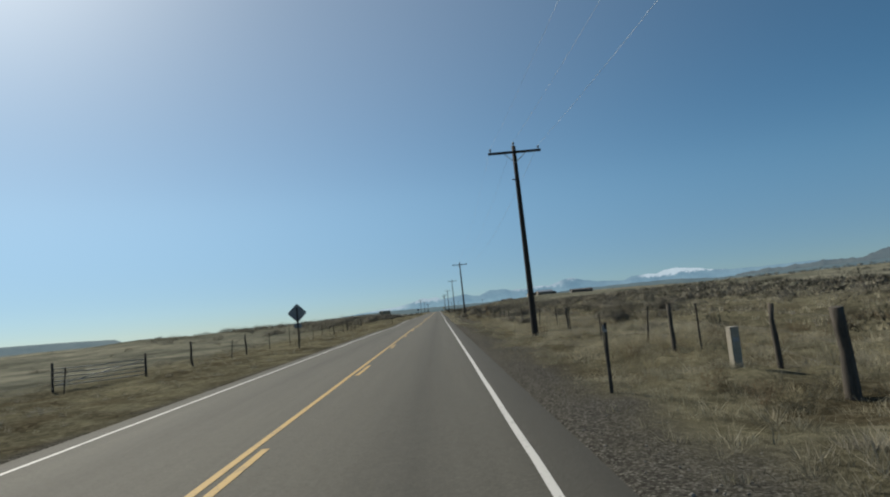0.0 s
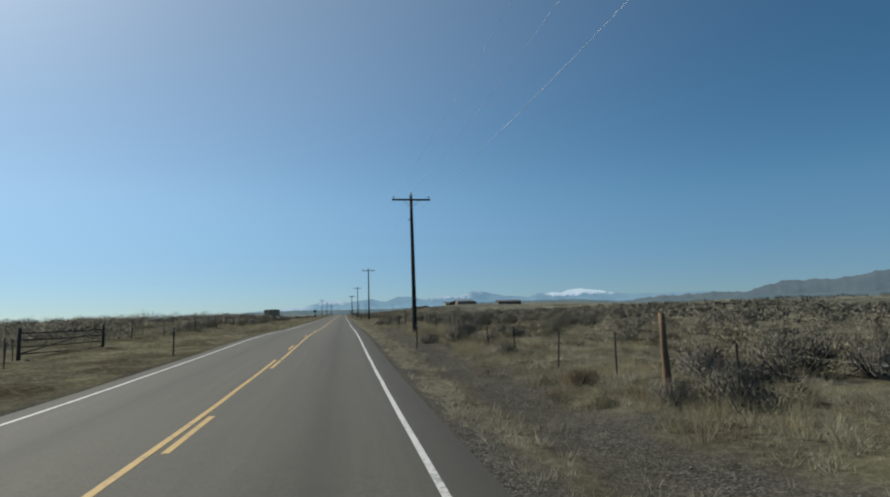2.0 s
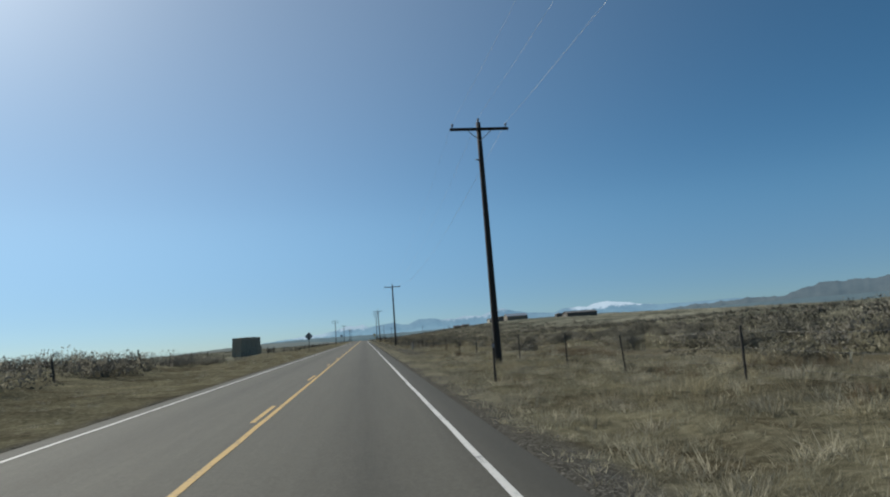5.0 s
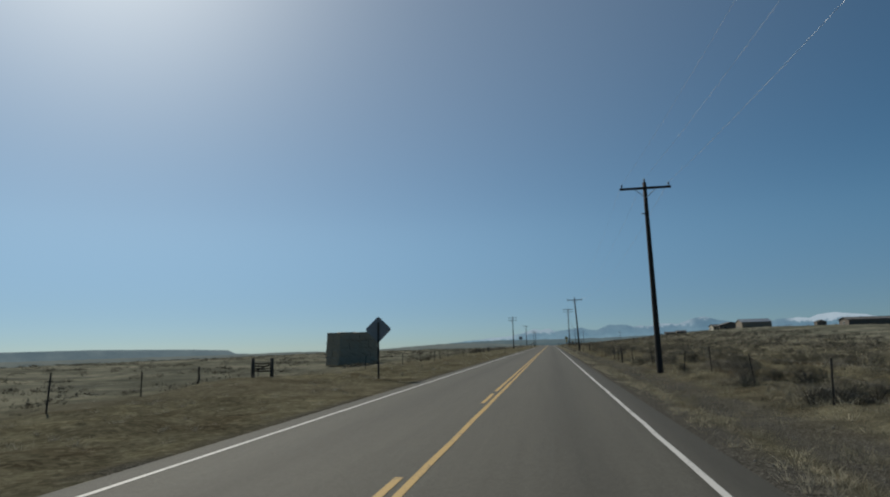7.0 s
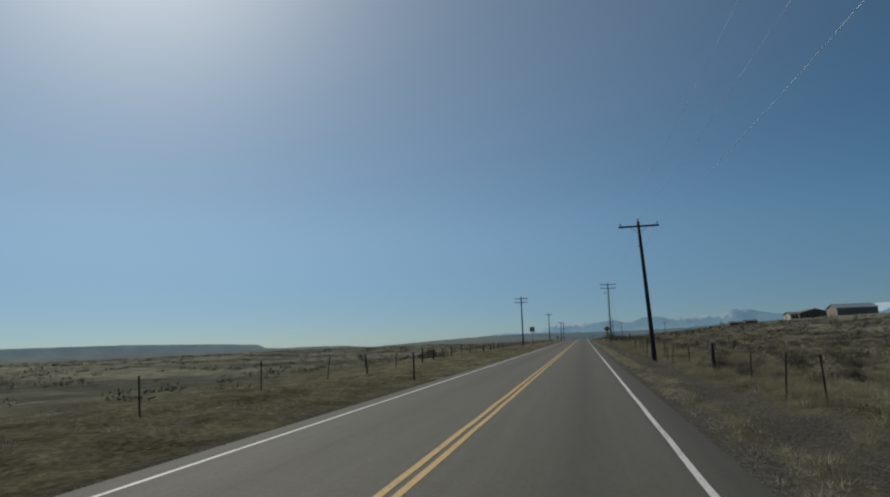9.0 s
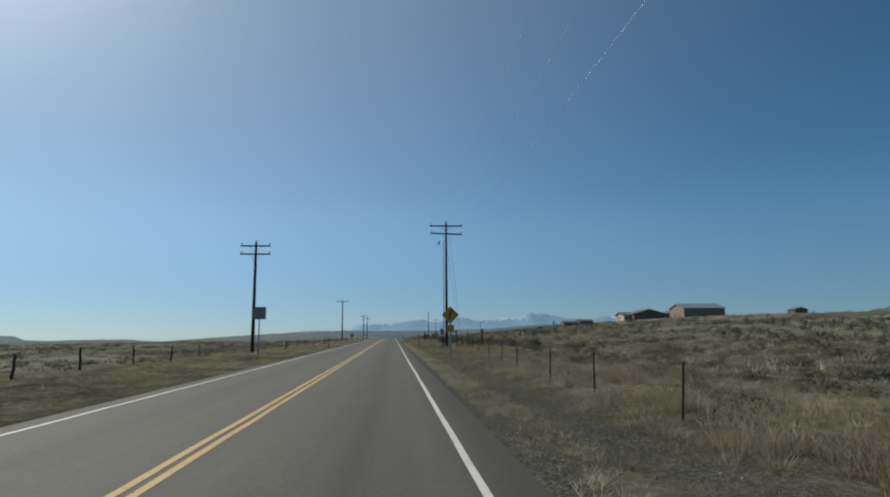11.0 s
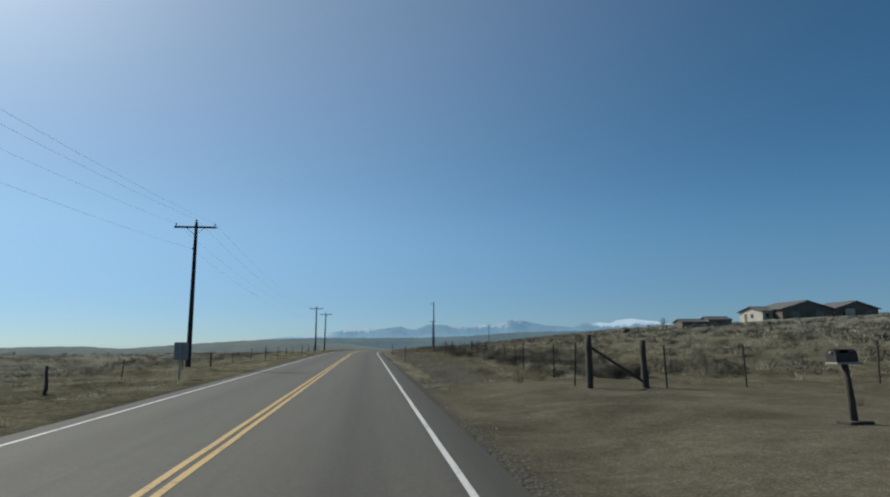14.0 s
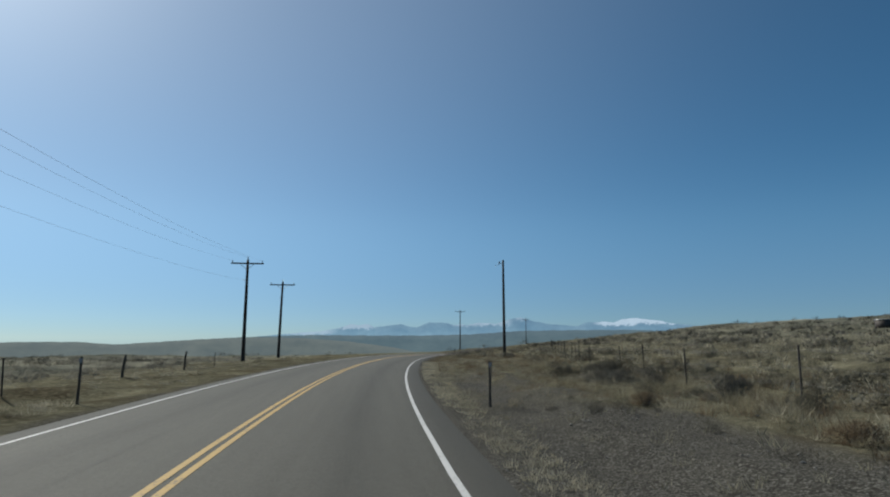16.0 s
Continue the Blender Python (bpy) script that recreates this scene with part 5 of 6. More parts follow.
# ---- plants and stones ----
def blades(seed, count, height, spread, width, lean):
    """A tuft: bent tapering blades. Returns vertices and triangles."""
    r = np.random.RandomState(seed)
    V, F = [], []
    for k in range(count):
        a, d = r.uniform(0, 6.283), r.uniform(0, spread) * r.uniform(0.3, 1)
        h, w = height * r.uniform(0.5, 1.1), width * r.uniform(0.7, 1.3)
        base = np.array([d * np.cos(a), d * np.sin(a), -0.03])
        out = np.array([np.cos(a + r.normal(0, 0.8)), np.sin(a + r.normal(0, 0.8)), 0]) * lean * h * r.uniform(0.2, 1.2)
        s = np.array([-np.sin(a * 3.1), np.cos(a * 3.1), 0]) * w / 2
        tip = base + out + [0, 0, h]
        i = len(V)
        V += [base - s, base + s, tip]
        F += [(i, i + 1, i + 2)]
    return np.array(V), np.array(F), np.array(V) * [1.5, 1.5, 0] + [0, 0, 1]


def brush(seed, leaves, leaf, flat=0.75, gaps=5, stem=0, slim=0.2, cores=3):
    """A bush of unit radius: lumpy inner mounds under sprays of fine twigs, with gaps. Returns vertices, triangles, soft normals."""
    r = np.random.RandomState(seed)
    lobes = [(np.array([0, 0, 0.26 * flat]), 0.56)] + [(np.array([r.normal(0, 0.36), r.normal(0, 0.36), r.uniform(0.06, 0.58) * flat]), r.uniform(0.28, 0.46)) for _ in range(gaps - 1)]
    V, F, N = [], [], []
    for c, rad in lobes[:cores]:
        i, rings, turns = len(V), 4 if cores > 1 else 3, 7 if cores > 1 else 6
        for a in range(rings):
            for k in range(turns):
                up, t = -0.5 + 1.9 * a / (rings - 1), 6.283 * (k + 0.5 * (a % 2)) / turns
                d = np.array([np.cos(up) * np.cos(t), np.cos(up) * np.sin(t), np.sin(up)])
                p = c + d * rad * r.uniform(0.28, 0.6) * np.array([1, 1, flat])
                V.append(np.array([p[0], p[1], max(p[2], -0.05)]))
                N.append(d * 0.6 + [0, 0, 0.3])
        for a in range(rings - 1):
            for k in range(turns):
                q, w = i + a * turns + k, i + a * turns + (k + 1) % turns
                F += [(q, w, w + turns), (q, w + turns, q + turns)]
    for k in range(leaves):
        c, rad = lobes[r.randint(gaps)]
        d = r.normal(0, 1, 3)
        d /= np.linalg.norm(d) + 1e-6
        p = c + d * rad * r.uniform(0.3, 0.98) ** 0.5 * np.array([1, 1, flat])
        p[2] = abs(p[2]) * 0.98 + 0.02
        up = d * 0.7 + np.array([0, 0, 0.5]) + r.normal(0, 0.38, 3)
        up /= np.linalg.norm(up)
        sd = np.cross(up, r.normal(0, 1, 3))
        sd /= np.linalg.norm(sd) + 1e-6
        ln = leaf * r.uniform(0.6, 1.5)
        w = leaf * slim * r.uniform(0.7, 1.4)
        i = len(V)
        V += [p - sd * w * 0.5, p + sd * w * 0.5, p + up * ln]
        out = p - np.array([0, 0, 0.1 * flat])
        out = out / (np.linalg.norm(out) + 1e-6) * 0.5 + d * 0.4
        N += [out + [0, 0, 0.15]] * 3
        F += [(i, i + 1, i + 2)]
    for k in range(stem):
        a = r.uniform(0, 6.283)
        tip = np.array([np.cos(a) * r.uniform(0.3, 0.95), np.sin(a) * r.uniform(0.3, 0.95), r.uniform(0.45, 1.15) * flat])
        s = np.array([-np.sin(a), np.cos(a), 0]) * 0.004
        midp = tip * np.array([0.35, 0.35, 0.55])
        i = len(V)
        V += [-s, s, midp + s * 0.7, midp - s * 0.7, tip]
        N += [np.array([np.cos(a), np.sin(a), 0.5])] * 5
        F += [(i, i + 1, i + 2), (i, i + 2, i + 3), (i + 3, i + 2, i + 4)]
    return np.array(V), np.array(F), np.array(N)


def pebble(seed):
    r = np.random.RandomState(seed)
    V = np.array([(1, 0, 0), (-1, 0, 0), (0, 1, 0), (0, -1, 0), (0, 0, 0.7), (0, 0, -0.5)], float) * r.uniform(0.6, 1.2, (6, 1))
    F = np.array([(0, 2, 4), (2, 1, 4), (1, 3, 4), (3, 0, 4), (2, 0, 5), (1, 2, 5), (3, 1, 5), (0, 3, 5)])
    return V, F, V


def tri_mesh(name, V, F, N, material):
    me = bpy.data.meshes.new(name)
    me.vertices.add(len(V))
    me.vertices.foreach_set("co", V.astype(np.float32).ravel())
    me.loops.add(F.size)
    me.loops.foreach_set("vertex_index", F.astype(np.int32).ravel())
    me.polygons.add(len(F))
    me.polygons.foreach_set("loop_start", np.arange(0, F.size, 3, dtype=np.int32))
    me.materials.append(material)
    at = me.attributes.new("puff", 'FLOAT_VECTOR', 'POINT')
    at.data.foreach_set("vector", N.astype(np.float32).ravel())
    me.update()
    return me


def sow(name, kinds, x, y, size, material, label, category, rng, squash=None):
    """Many plants joined into one mesh of kind stuff."""
    z = land(x, y)
    pick = rng.randint(len(kinds), size=len(x))
    Vs, Fs, Ns, n = [], [], [], 0
    for k, (V, F, N) in enumerate(kinds):
        sel = np.where(pick == k)[0]
        if not len(sel):
            continue
        a = rng.uniform(0, 6.283, len(sel))
        s = size[sel]
        hs = s * (1 if squash is None else squash[sel])
        c, sn = np.cos(a)[:, None] * s[:, None], np.sin(a)[:, None] * s[:, None]
        P = np.stack([V[None, :, 0] * c - V[None, :, 1] * sn + x[sel][:, None], V[None, :, 0] * sn + V[None, :, 1] * c + y[sel][:, None], V[None, :, 2] * hs[:, None] + z[sel][:, None]], -1)
        Vs.append(P.reshape(-1, 3))
        ca, sa = np.cos(a)[:, None], np.sin(a)[:, None]
        Ns.append(np.stack([N[None, :, 0] * ca - N[None, :, 1] * sa, N[None, :, 0] * sa + N[None, :, 1] * ca, N[None, :, 2] + 0 * ca], -1).reshape(-1, 3))
        Fs.append((F[None] + (n + np.arange(len(sel)) * len(V))[:, None, None]).reshape(-1, 3))
        n += P.shape[0] * P.shape[1]
    ob = new(name, tri_mesh(name, np.concatenate(Vs), np.concatenate(Fs), np.concatenate(Ns), material))
    return tagged(ob, label, category, kind="stuff")


RNG = np.random.RandomState(7)


def strew(n, x0, x1, y0, y1, keep):
    x, y = RNG.uniform(x0, x1, n), RNG.uniform(y0, y1, n)
    k = RNG.uniform(0, 1, n) < keep(x, y)
    return x[k], y[k]


TUFTS = [blades(s, 28, 0.2, 0.28, 0.010, 1.3) for s in range(6)]
TALL = [blades(20 + s, 46, 0.38, 0.3, 0.009, 1.0) for s in range(4)]
THIN = [blades(40 + s, 10, 0.26, 0.16, 0.04, 0.6) for s in range(4)]
SAGE_N = [brush(60 + s, 2700, 0.07, 0.82, 11, 14, 0.26, 0) for s in range(6)]
SAGE_M = [brush(80 + s, 820, 0.066, 0.75, 9, 4, 0.33, 0) for s in range(6)]
SAGE_T = [brush(180 + s, 1900, 0.05, 0.78, 9, 4, 0.3, 0) for s in range(5)]
SAGE_L = [brush(120 + s, 330, 0.068, 0.72, 7, 0, 0.5, 0) for s in range(6)]
BUNCH = [brush(200 + s, 260, 0.25, 0.8, 4, 0, 0.05, 0) for s in range(5)]
SAGE_F = [brush(100 + s, 42, 0.17, 0.62, 5, 0, 0.5, 0) for s in range(5)]


def edge_dist(x, y):
    return np.abs(x - middle(y)) - HALF


def patchy(x, y, size, seed, lo=-0.4, hi=0.6):
    return smooth(lo, hi, waves(x, y, size, seed))


# verge grass, right and left
x, y = strew(32000, 2.3, 12.0, -6, 600, lambda x, y: (1 - 0.93 * bare(x, y)) * (1 - dirt_weight(x, y)) ** 3 * smooth(0.5, 1.2, edge_dist(x, y)) * (0.12 + 0.88 * patchy(x, y, 2.4, 31, -0.5, 0.3)) * 1.0)
sow("verge_grass", TUFTS, x, y, RNG.uniform(0.55, 1.25, len(x)), M_GRASS, "olive dry grass tufts along the verge", "grass", RNG)
x, y = strew(36000, 2.8, 11.0, -6, 600, lambda x, y: (1 - bare(x, y)) ** 2 * patchy(x, y, 2.3, 39, 0.0, 0.5) * (1 - 0.25 * smooth(500, 520, y)) * (1 - 0.75 * smooth(235, 250, y) * (1 - smooth(325, 340, y))))
sow("straw_grass", TUFTS, x, y, RNG.uniform(0.7, 1.5, len(x)), M_STRAW, "pale straw tufts along the verge", "grass", RNG)
x, y = strew(12000, 2.0, 3.8, -6, 600, lambda x, y: (1 - 0.9 * bare(x, y)) * smooth(0.35, 0.7, edge_dist(x, y)) * (1 - dirt_weight(x, y)) * (0.15 + 0.85 * patchy(x, y, 9, 37, -0.2, 0.6)))
sow("edge_grass", TUFTS, x, y, RNG.uniform(0.4, 0.8, len(x)), M_GRASS, "short dry grass at the edge of the asphalt", "grass", RNG)
x, y = strew(30000, 4.3, 12.0, -6, 600, lambda x, y: (1 - bare(x, y)) * patchy(x, y, 11, 33, 0.0, 0.9) * 0.7 * (1 - 0.5 * smooth(235, 250, y) * (1 - smooth(325, 340, y))))
sow("tall_grass", TALL, x, y, RNG.uniform(0.6, 1.3, len(x)) * np.where(y > 425, 0.62, 1.0), M_GOLD_GRASS, "tall golden bunch grass by the fence", "grass", RNG)
x, y = strew(13000, 4.5, 16.0, -6, 620, lambda x, y: (1 - bare(x, y)) * np.maximum(patchy(x, y, 9, 35, 0.55, 1.2), 0.4 * smooth(515, 530, y)))
x4, y4 = strew(3800, 4.7, 8.4, 296, 434, lambda x, y: (1 - bare(x, y)) * patchy(x, y, 5, 93, -0.3, 0.6))
x5, y5 = strew(620, 5.2, 8.4, 482.0, 488.6, lambda x, y: patchy(x, y, 1.7, 95, -0.1, 0.6))
x6, y6 = strew(2600, 4.9, 9.0, 30, 128, lambda x, y: (1 - bare(x, y)) * patchy(x, y, 5.5, 97, 0.0, 0.7))
x7, y7 = strew(900, 6.4, 11.5, 548, 590, lambda x, y: (1 - bare(x, y)) * patchy(x, y, 4, 109, -0.2, 0.5))
x4, y4 = np.concatenate([x4, x5, x6, x7]), np.concatenate([y4, y5, y6, y7])
sow("fence_grass", TALL, x4, y4, RNG.uniform(0.6, 1.35, len(x4)), M_GOLD_GRASS, "golden bunch grass crowding the fence and gate posts", "grass", RNG)
x8, y8 = strew(1900, 4.7, 10.5, 16, 66, lambda x, y: (1 - bare(x, y)) * patchy(x, y, 5, 111, -0.3, 0.5))
sow("pale_fence_grass", TALL, x8, y8, RNG.uniform(0.6, 1.25, len(x8)), M_STRAW, "pale straw grass thick along the fence posts", "grass", RNG)
sow("rusty_weeds", TALL, x, y, RNG.uniform(0.6, 1.15, len(x)), M_RUST_GRASS, "rust-brown dead weeds among the grass", "weeds", RNG)
x, y = strew(16000, -24.0, -6.6, -6, 610, lambda x, y: (1 - bare(x, y)) * smooth(0.5, 1.4, edge_dist(x, y)) * (0.2 + 0.8 * patchy(x, y, 6, 41)) * (1 - 0.6 * smooth(10, 24, -x)))
sow("far_verge_grass", TUFTS, x, y, RNG.uniform(0.4, 0.95, len(x)), M_FIELD_GRASS, "short greyish grass on the far verge", "grass", RNG)
x, y = strew(22000, 12.0, 60.0, -6, 640, lambda x, y: (0.2 + 0.8 * patchy(x, y, 14, 43)) * (1 - 0.8 * dirt_weight(x, y)))
sow("range_grass", THIN, x, y, RNG.uniform(0.9, 1.7, len(x)), M_STRAW, "thin pale grass between the sagebrush", "grass", RNG)


EDGE = [blades(160 + s, 15, 0.17, 0.19, 0.011, 1.3) for s in range(5)]
x2, y2 = RNG.uniform(0.15, 1.1, 17000), RNG.uniform(42, 600, 17000)
keep_ = RNG.uniform(0, 1, 17000) < np.where((y2 > 235) & (y2 < 350), 0.6, 1.0) * (0.35 + 0.65 * patchy(x2, y2, 9, 77)) * (1 - dirt_weight(x2 + 2, y2)) * smooth(58, 70, y2) 
x, y = (middle(y2) + HALF + x2)[keep_], y2[keep_]
sow("edge_strip_grass", EDGE, x, y, RNG.uniform(0.45, 1.0, len(x)), M_STRAW, "bleached grass strip along the asphalt edge", "grass", RNG)
STUB = [blades(140 + s, 9, 0.12, 0.18, 0.016, 0.8) for s in range(5)]
x, y = strew(17000, 2.4, 10.0, -5, 600, lambda x, y: (1 - 0.6 * gravel_weight(x, y)) * (1 - dirt_weight(x, y)) ** 3 * smooth(0.4, 0.9, edge_dist(x, y)) * (0.45 + 0.55 * patchy(x, y, 2.6, 67)))
sow("stubble", STUB, x, y, RNG.uniform(0.6, 1.5, len(x)), M_GRASS, "short broken stubble over the verge soil", "stubble", RNG)


x, y = strew(1500, 3.9, 9.4, 4, 590, lambda x, y: (1 - bare(x, y)) * patchy(x, y, 4.5, 107, 0.0, 0.6) * np.where((y > 140) & (y < 425), 0.4, 1.0))
half_ = np.arange(len(x)) % 4 > 0
for name_, some, mat_, words in (("bunch_grass", half_, M_GOLD_GRASS, "rounded golden bunch grass mounds on the verge"), ("tumbleweed", ~half_, M_RUST_GRASS, "low rust-brown weed mounds on the verge")):
    sow(name_, BUNCH, x[some], y[some], RNG.uniform(0.25, 0.62, some.sum()), mat_, words, "grass" if mat_ is M_GOLD_GRASS else "weeds", RNG)


# sagebrush: the bushes nearest to the road are things, the rest is joined
def sage_keep(x, y):
    early = 1 - smooth(200, 260, y)
    late = smooth(200, 260, y)
    dense = early * (0.08 + 0.92 * patchy(x, y, 13, 51, -0.25, 0.35)) + late * (0.15 + 0.85 * patchy(x, y, 15, 53, -0.4, 0.4))
    return dense * (1 - 0.2 * (1 - smooth(40, 80, y))) * (1 - dirt_weight(x, y)) * (1 - 0.97 * gravel_weight(x, y))


near_mesh = [tri_mesh("sagebrush", V, F, N, m) for m in (M_SAGE, M_DARK_SAGE, M_MID_SAGE) for V, F, N in SAGE_N]
x, y = strew(900, 7.5, 17.0, 2, 590, lambda x, y: sage_keep(x, y) * smooth(7, 9.5, x) * (0.9 - 0.3 * smooth(230, 260, y)))
x, y = x[:150], y[:150]
x2, y2 = strew(260, 7.6, 15.0, 503, 580, lambda x, y: 0.9 - dirt_weight(x, y))
x3, y3 = strew(170, 8.2, 15.0, 440, 484, lambda x, y: 0.9 - dirt_weight(x, y))
x4, y4 = strew(230, 5.7, 12.5, 240, 352, lambda x, y: (0.9 - dirt_weight(x, y)) * (0.3 + 0.7 * patchy(x, y, 7, 103)))
x, y = np.concatenate([x[:110], x2, x3, x4]), np.concatenate([y[:110], y2, y3, y4])
nearest = np.argsort(x - middle(y))
rest, nearest = nearest[240:], nearest[:240]
for some, mat_, name_ in ((rest[::2], M_MID_SAGE, "fence_brush"), (rest[1::2], M_DARK_SAGE, "dark_fence_brush")):
    sow(name_, SAGE_M, x[some], y[some], RNG.uniform(0.5, 1.15, len(some)), mat_, "sagebrush crowded behind the roadside fences", "brush", RNG, RNG.uniform(0.8, 1.05, len(some)))
x, y = x[nearest], y[nearest]


def stems(seed):
    """The woody stems of a bush, forking from its foot."""
    r = random.Random(seed)
    bm = bmesh.new()
    for k in range(14):
        a, out, up = r.uniform(0, 6.28), r.uniform(0.2, 0.68), r.uniform(0.3, 0.66)
        tip = Vector((math.cos(a) * out, math.sin(a) * out, up))
        bend = Vector((tip.x * 0.45, tip.y * 0.45, up * 0.35))
        tube(bm, [(0, 0, 0), bend, tip], [0.024, 0.014, 0.004], 3, False)
        fork = bend.lerp(tip, 0.4)
        tube(bm, [fork, fork + Vector((r.gauss(0, 0.14), r.gauss(0, 0.14), 0.24))], [0.010, 0.003], 3, False)
    me = bpy.data.meshes.new("branch_frame")
    bm.to_mesh(me)
    bm.free()
    me.materials.append(M_TWIG)
    return me


stem_mesh = [stems(s) for s in range(6)]


def bush(x, y, r, h, dark=False, label="grey-green sagebrush in dry grass"):
    k = RNG.randint(6)
    o = thing("sagebrush", (x, y, ground_z(x, y) - 0.05), label, "bush", "sagebrush by the road", RNG.uniform(0, 360))
    for name, me in (("foliage", near_mesh[k + ((12 if dark else 0) if y < 230 else (6 if dark else 12))]), ("branch_frame", stem_mesh[k])):
        p = new(name, me)
        p.parent = o
        p.matrix_basis = Matrix.Diagonal((r, r, h, 1))
    return o


for bx_, by_ in zip(x, y):
    r_ = RNG.uniform(0.45, 1.0) * (1.35 if by_ < 230 else 1.0)
    bush(bx_, by_, r_, r_ * RNG.uniform(0.8, 1.1), RNG.uniform() < (0.6 if by_ > 430 else 0.4))
for bx_, by_, r_, h_, d_ in ((10.6, 38.0, 1.25, 0.95, True), (6.1, 43.2, 0.85, 0.9, False), (6.2, 50.8, 0.9, 0.85, False), (10.4, 52.6, 1.1, 1.0, True), (17.4, 46.8, 1.4, 1.3, True), (7.2, 46.5, 0.7, 0.7, False), (8.2, 57.0, 1.0, 0.9, True), (6.4, 65.4, 0.8, 0.8, True), (8.9, 75.8, 1.0, 1.0, False), (8.3, 66.5, 1.1, 0.9, True), (9.6, 70.0, 1.5, 1.3, False), (7.3, 79.9, 1.15, 1.15, True), (6.5, 80.6, 0.7, 0.8, False), (4.9, 84.2, 0.55, 0.5, False), (4.6, 101.5, 1.0, 1.0, False), (5.9, 100.5, 1.3, 1.3, False), (6.2, 92.0, 0.9, 1.0, False), (7.4, 99.8, 1.1, 1.0, False), (9.5, 103.0, 1.2, 1.15, True), (8.8, 127.5, 1.5, 1.2, True),
                             (4.9, 146.5, 0.95, 0.95, True), (5.75, 147.0, 0.95, 1.15, True), (4.7, 149.2, 0.65, 0.8, True), (10.0, 151.5, 1.7, 1.6, False), (11.6, 150.3, 1.8, 1.7, True), (13.4, 149.5, 1.8, 1.7, False), (9.6, 154.5, 1.5, 1.3, True), (10.8, 128.0, 1.6, 1.5, True), (12.5, 124.0, 1.8, 1.7, False), (9.8, 119.0, 1.6, 1.5, True), (9.4, 84.0, 1.5, 1.5, False), (11.0, 83.0, 1.6, 1.6, True), (12.8, 82.4, 1.6, 1.5, False),
                             (4.5, 141.3, 0.65, 0.6, True), (5.2, 138.4, 0.7, 0.75, True), (6.3, 136.6, 0.6, 0.6, True), (13.6, 136.0, 1.7, 1.5, False), (6.6, 457.8, 0.8, 0.85, True), (7.3, 461.3, 0.95, 0.9, True), (7.2, 456.6, 0.6, 0.6, True), (8.8, 464.5, 1.0, 0.95, True), (9.2, 470.0, 1.1, 1.0, True), (10.4, 475.0, 1.1, 1.0, True), (11.2, 466.0, 1.2, 1.0, False), (7.0, 440.3, 0.7, 0.8, False), (5.0, 437.6, 0.5, 0.6, False)):
    bush(bx_, by_, r_, h_, d_, "broad dark sagebrush beside the fence" if d_ else "broad grey sagebrush beside the fence")

x, y = strew(1500, 10.0, 22.0, -4, 660, lambda x, y: sage_keep(x, y) * smooth(9, 12, x) * np.where(y < 230, 0.4, 1))
big = np.where(y < 230, 1.55, 1.0)
size_ = RNG.uniform(0.35, 1.15, len(x)) * big
for name_, some, mat_, words in (("sagebrush_range", y < 230, M_SAGE, "pale grey sagebrush spread over the rangeland"), ("hillside_sagebrush", y >= 230, M_MID_SAGE, "grey-green sagebrush at the foot of the hill")):
    sow(name_, SAGE_M if mat_ is M_SAGE else SAGE_L, x[some], y[some], size_[some], mat_, words, "brush", RNG, RNG.uniform(0.8, 1.1, some.sum()))
x, y = strew(330, 7.2, 30.0, 72, 236, lambda x, y: patchy(x, y, 9, 101, -0.1, 0.5) * (1 - 0.9 * dirt_weight(x, y)) * (1 - gravel_weight(x, y)))
sow("tall_sagebrush", SAGE_T, x, y, RNG.uniform(0.9, 1.85, len(x)), M_MID_SAGE, "tall grey sagebrush in separate mounds behind the fence", "brush", RNG, RNG.uniform(0.8, 1.05, len(x)))
x, y = strew(2600, 20.0, 40.0, -4, 680, lambda x, y: (0.06 + 0.8 * sage_keep(x, y)) * np.where(y < 230, 0.6, 0.6))
sow("sagebrush_further", SAGE_L, x, y, RNG.uniform(0.5, 1.05, len(x)) * np.where(y < 230, 1.4, 1.0), M_SAGE, "grey sagebrush further up the slope", "brush", RNG, RNG.uniform(0.8, 1.05, len(x)))
x, y = strew(1900, 14.0, 40.0, -4, 680, lambda x, y: (0.05 + 0.85 * sage_keep(x, y)) * np.where(y < 230, 0.3, 0.95))
sow("dark_brush_further", SAGE_L, x, y, RNG.uniform(0.5, 1.1, len(x)) * np.where(y < 230, 1.25, 1.0), M_DARK_SAGE, "dark greasewood up the slope", "brush", RNG, RNG.uniform(0.7, 1.0, len(x)))
x, y = strew(1150, 6.6, 42.0, 235, 440, lambda x, y: 0.25 + 0.75 * sage_keep(x, y))
sow("dark_brush_mid", SAGE_L, x, y, RNG.uniform(0.35, 0.95, len(x)), M_DARK_SAGE, "dark low brush on the range", "brush", RNG, RNG.uniform(0.7, 1.0, len(x)))
x, y = strew(600, 10.0, 20.0, -4, 660, sage_keep)
sow("dark_brush_range", SAGE_L, x, y, RNG.uniform(0.6, 1.2, len(x)) * np.where(y < 230, 1.2, 0.75), M_DARK_SAGE, "dark greasewood among the sagebrush", "brush", RNG, RNG.uniform(0.8, 1.1, len(x)))
x, y = strew(4600, 32.0, 75.0, -10, 680, lambda x, y: 0.25 + 0.75 * sage_keep(x, y))
sow("sagebrush_slope", SAGE_F, x, y, RNG.uniform(0.5, 1.1, len(x)) * np.where(y < 230, 1.7, 1.1), M_SAGE, "grey sagebrush further out on the rangeland", "brush", RNG)
x, y = strew(3600, 32.0, 80.0, -10, 690, lambda x, y: 0.2 + 0.8 * sage_keep(x, y))
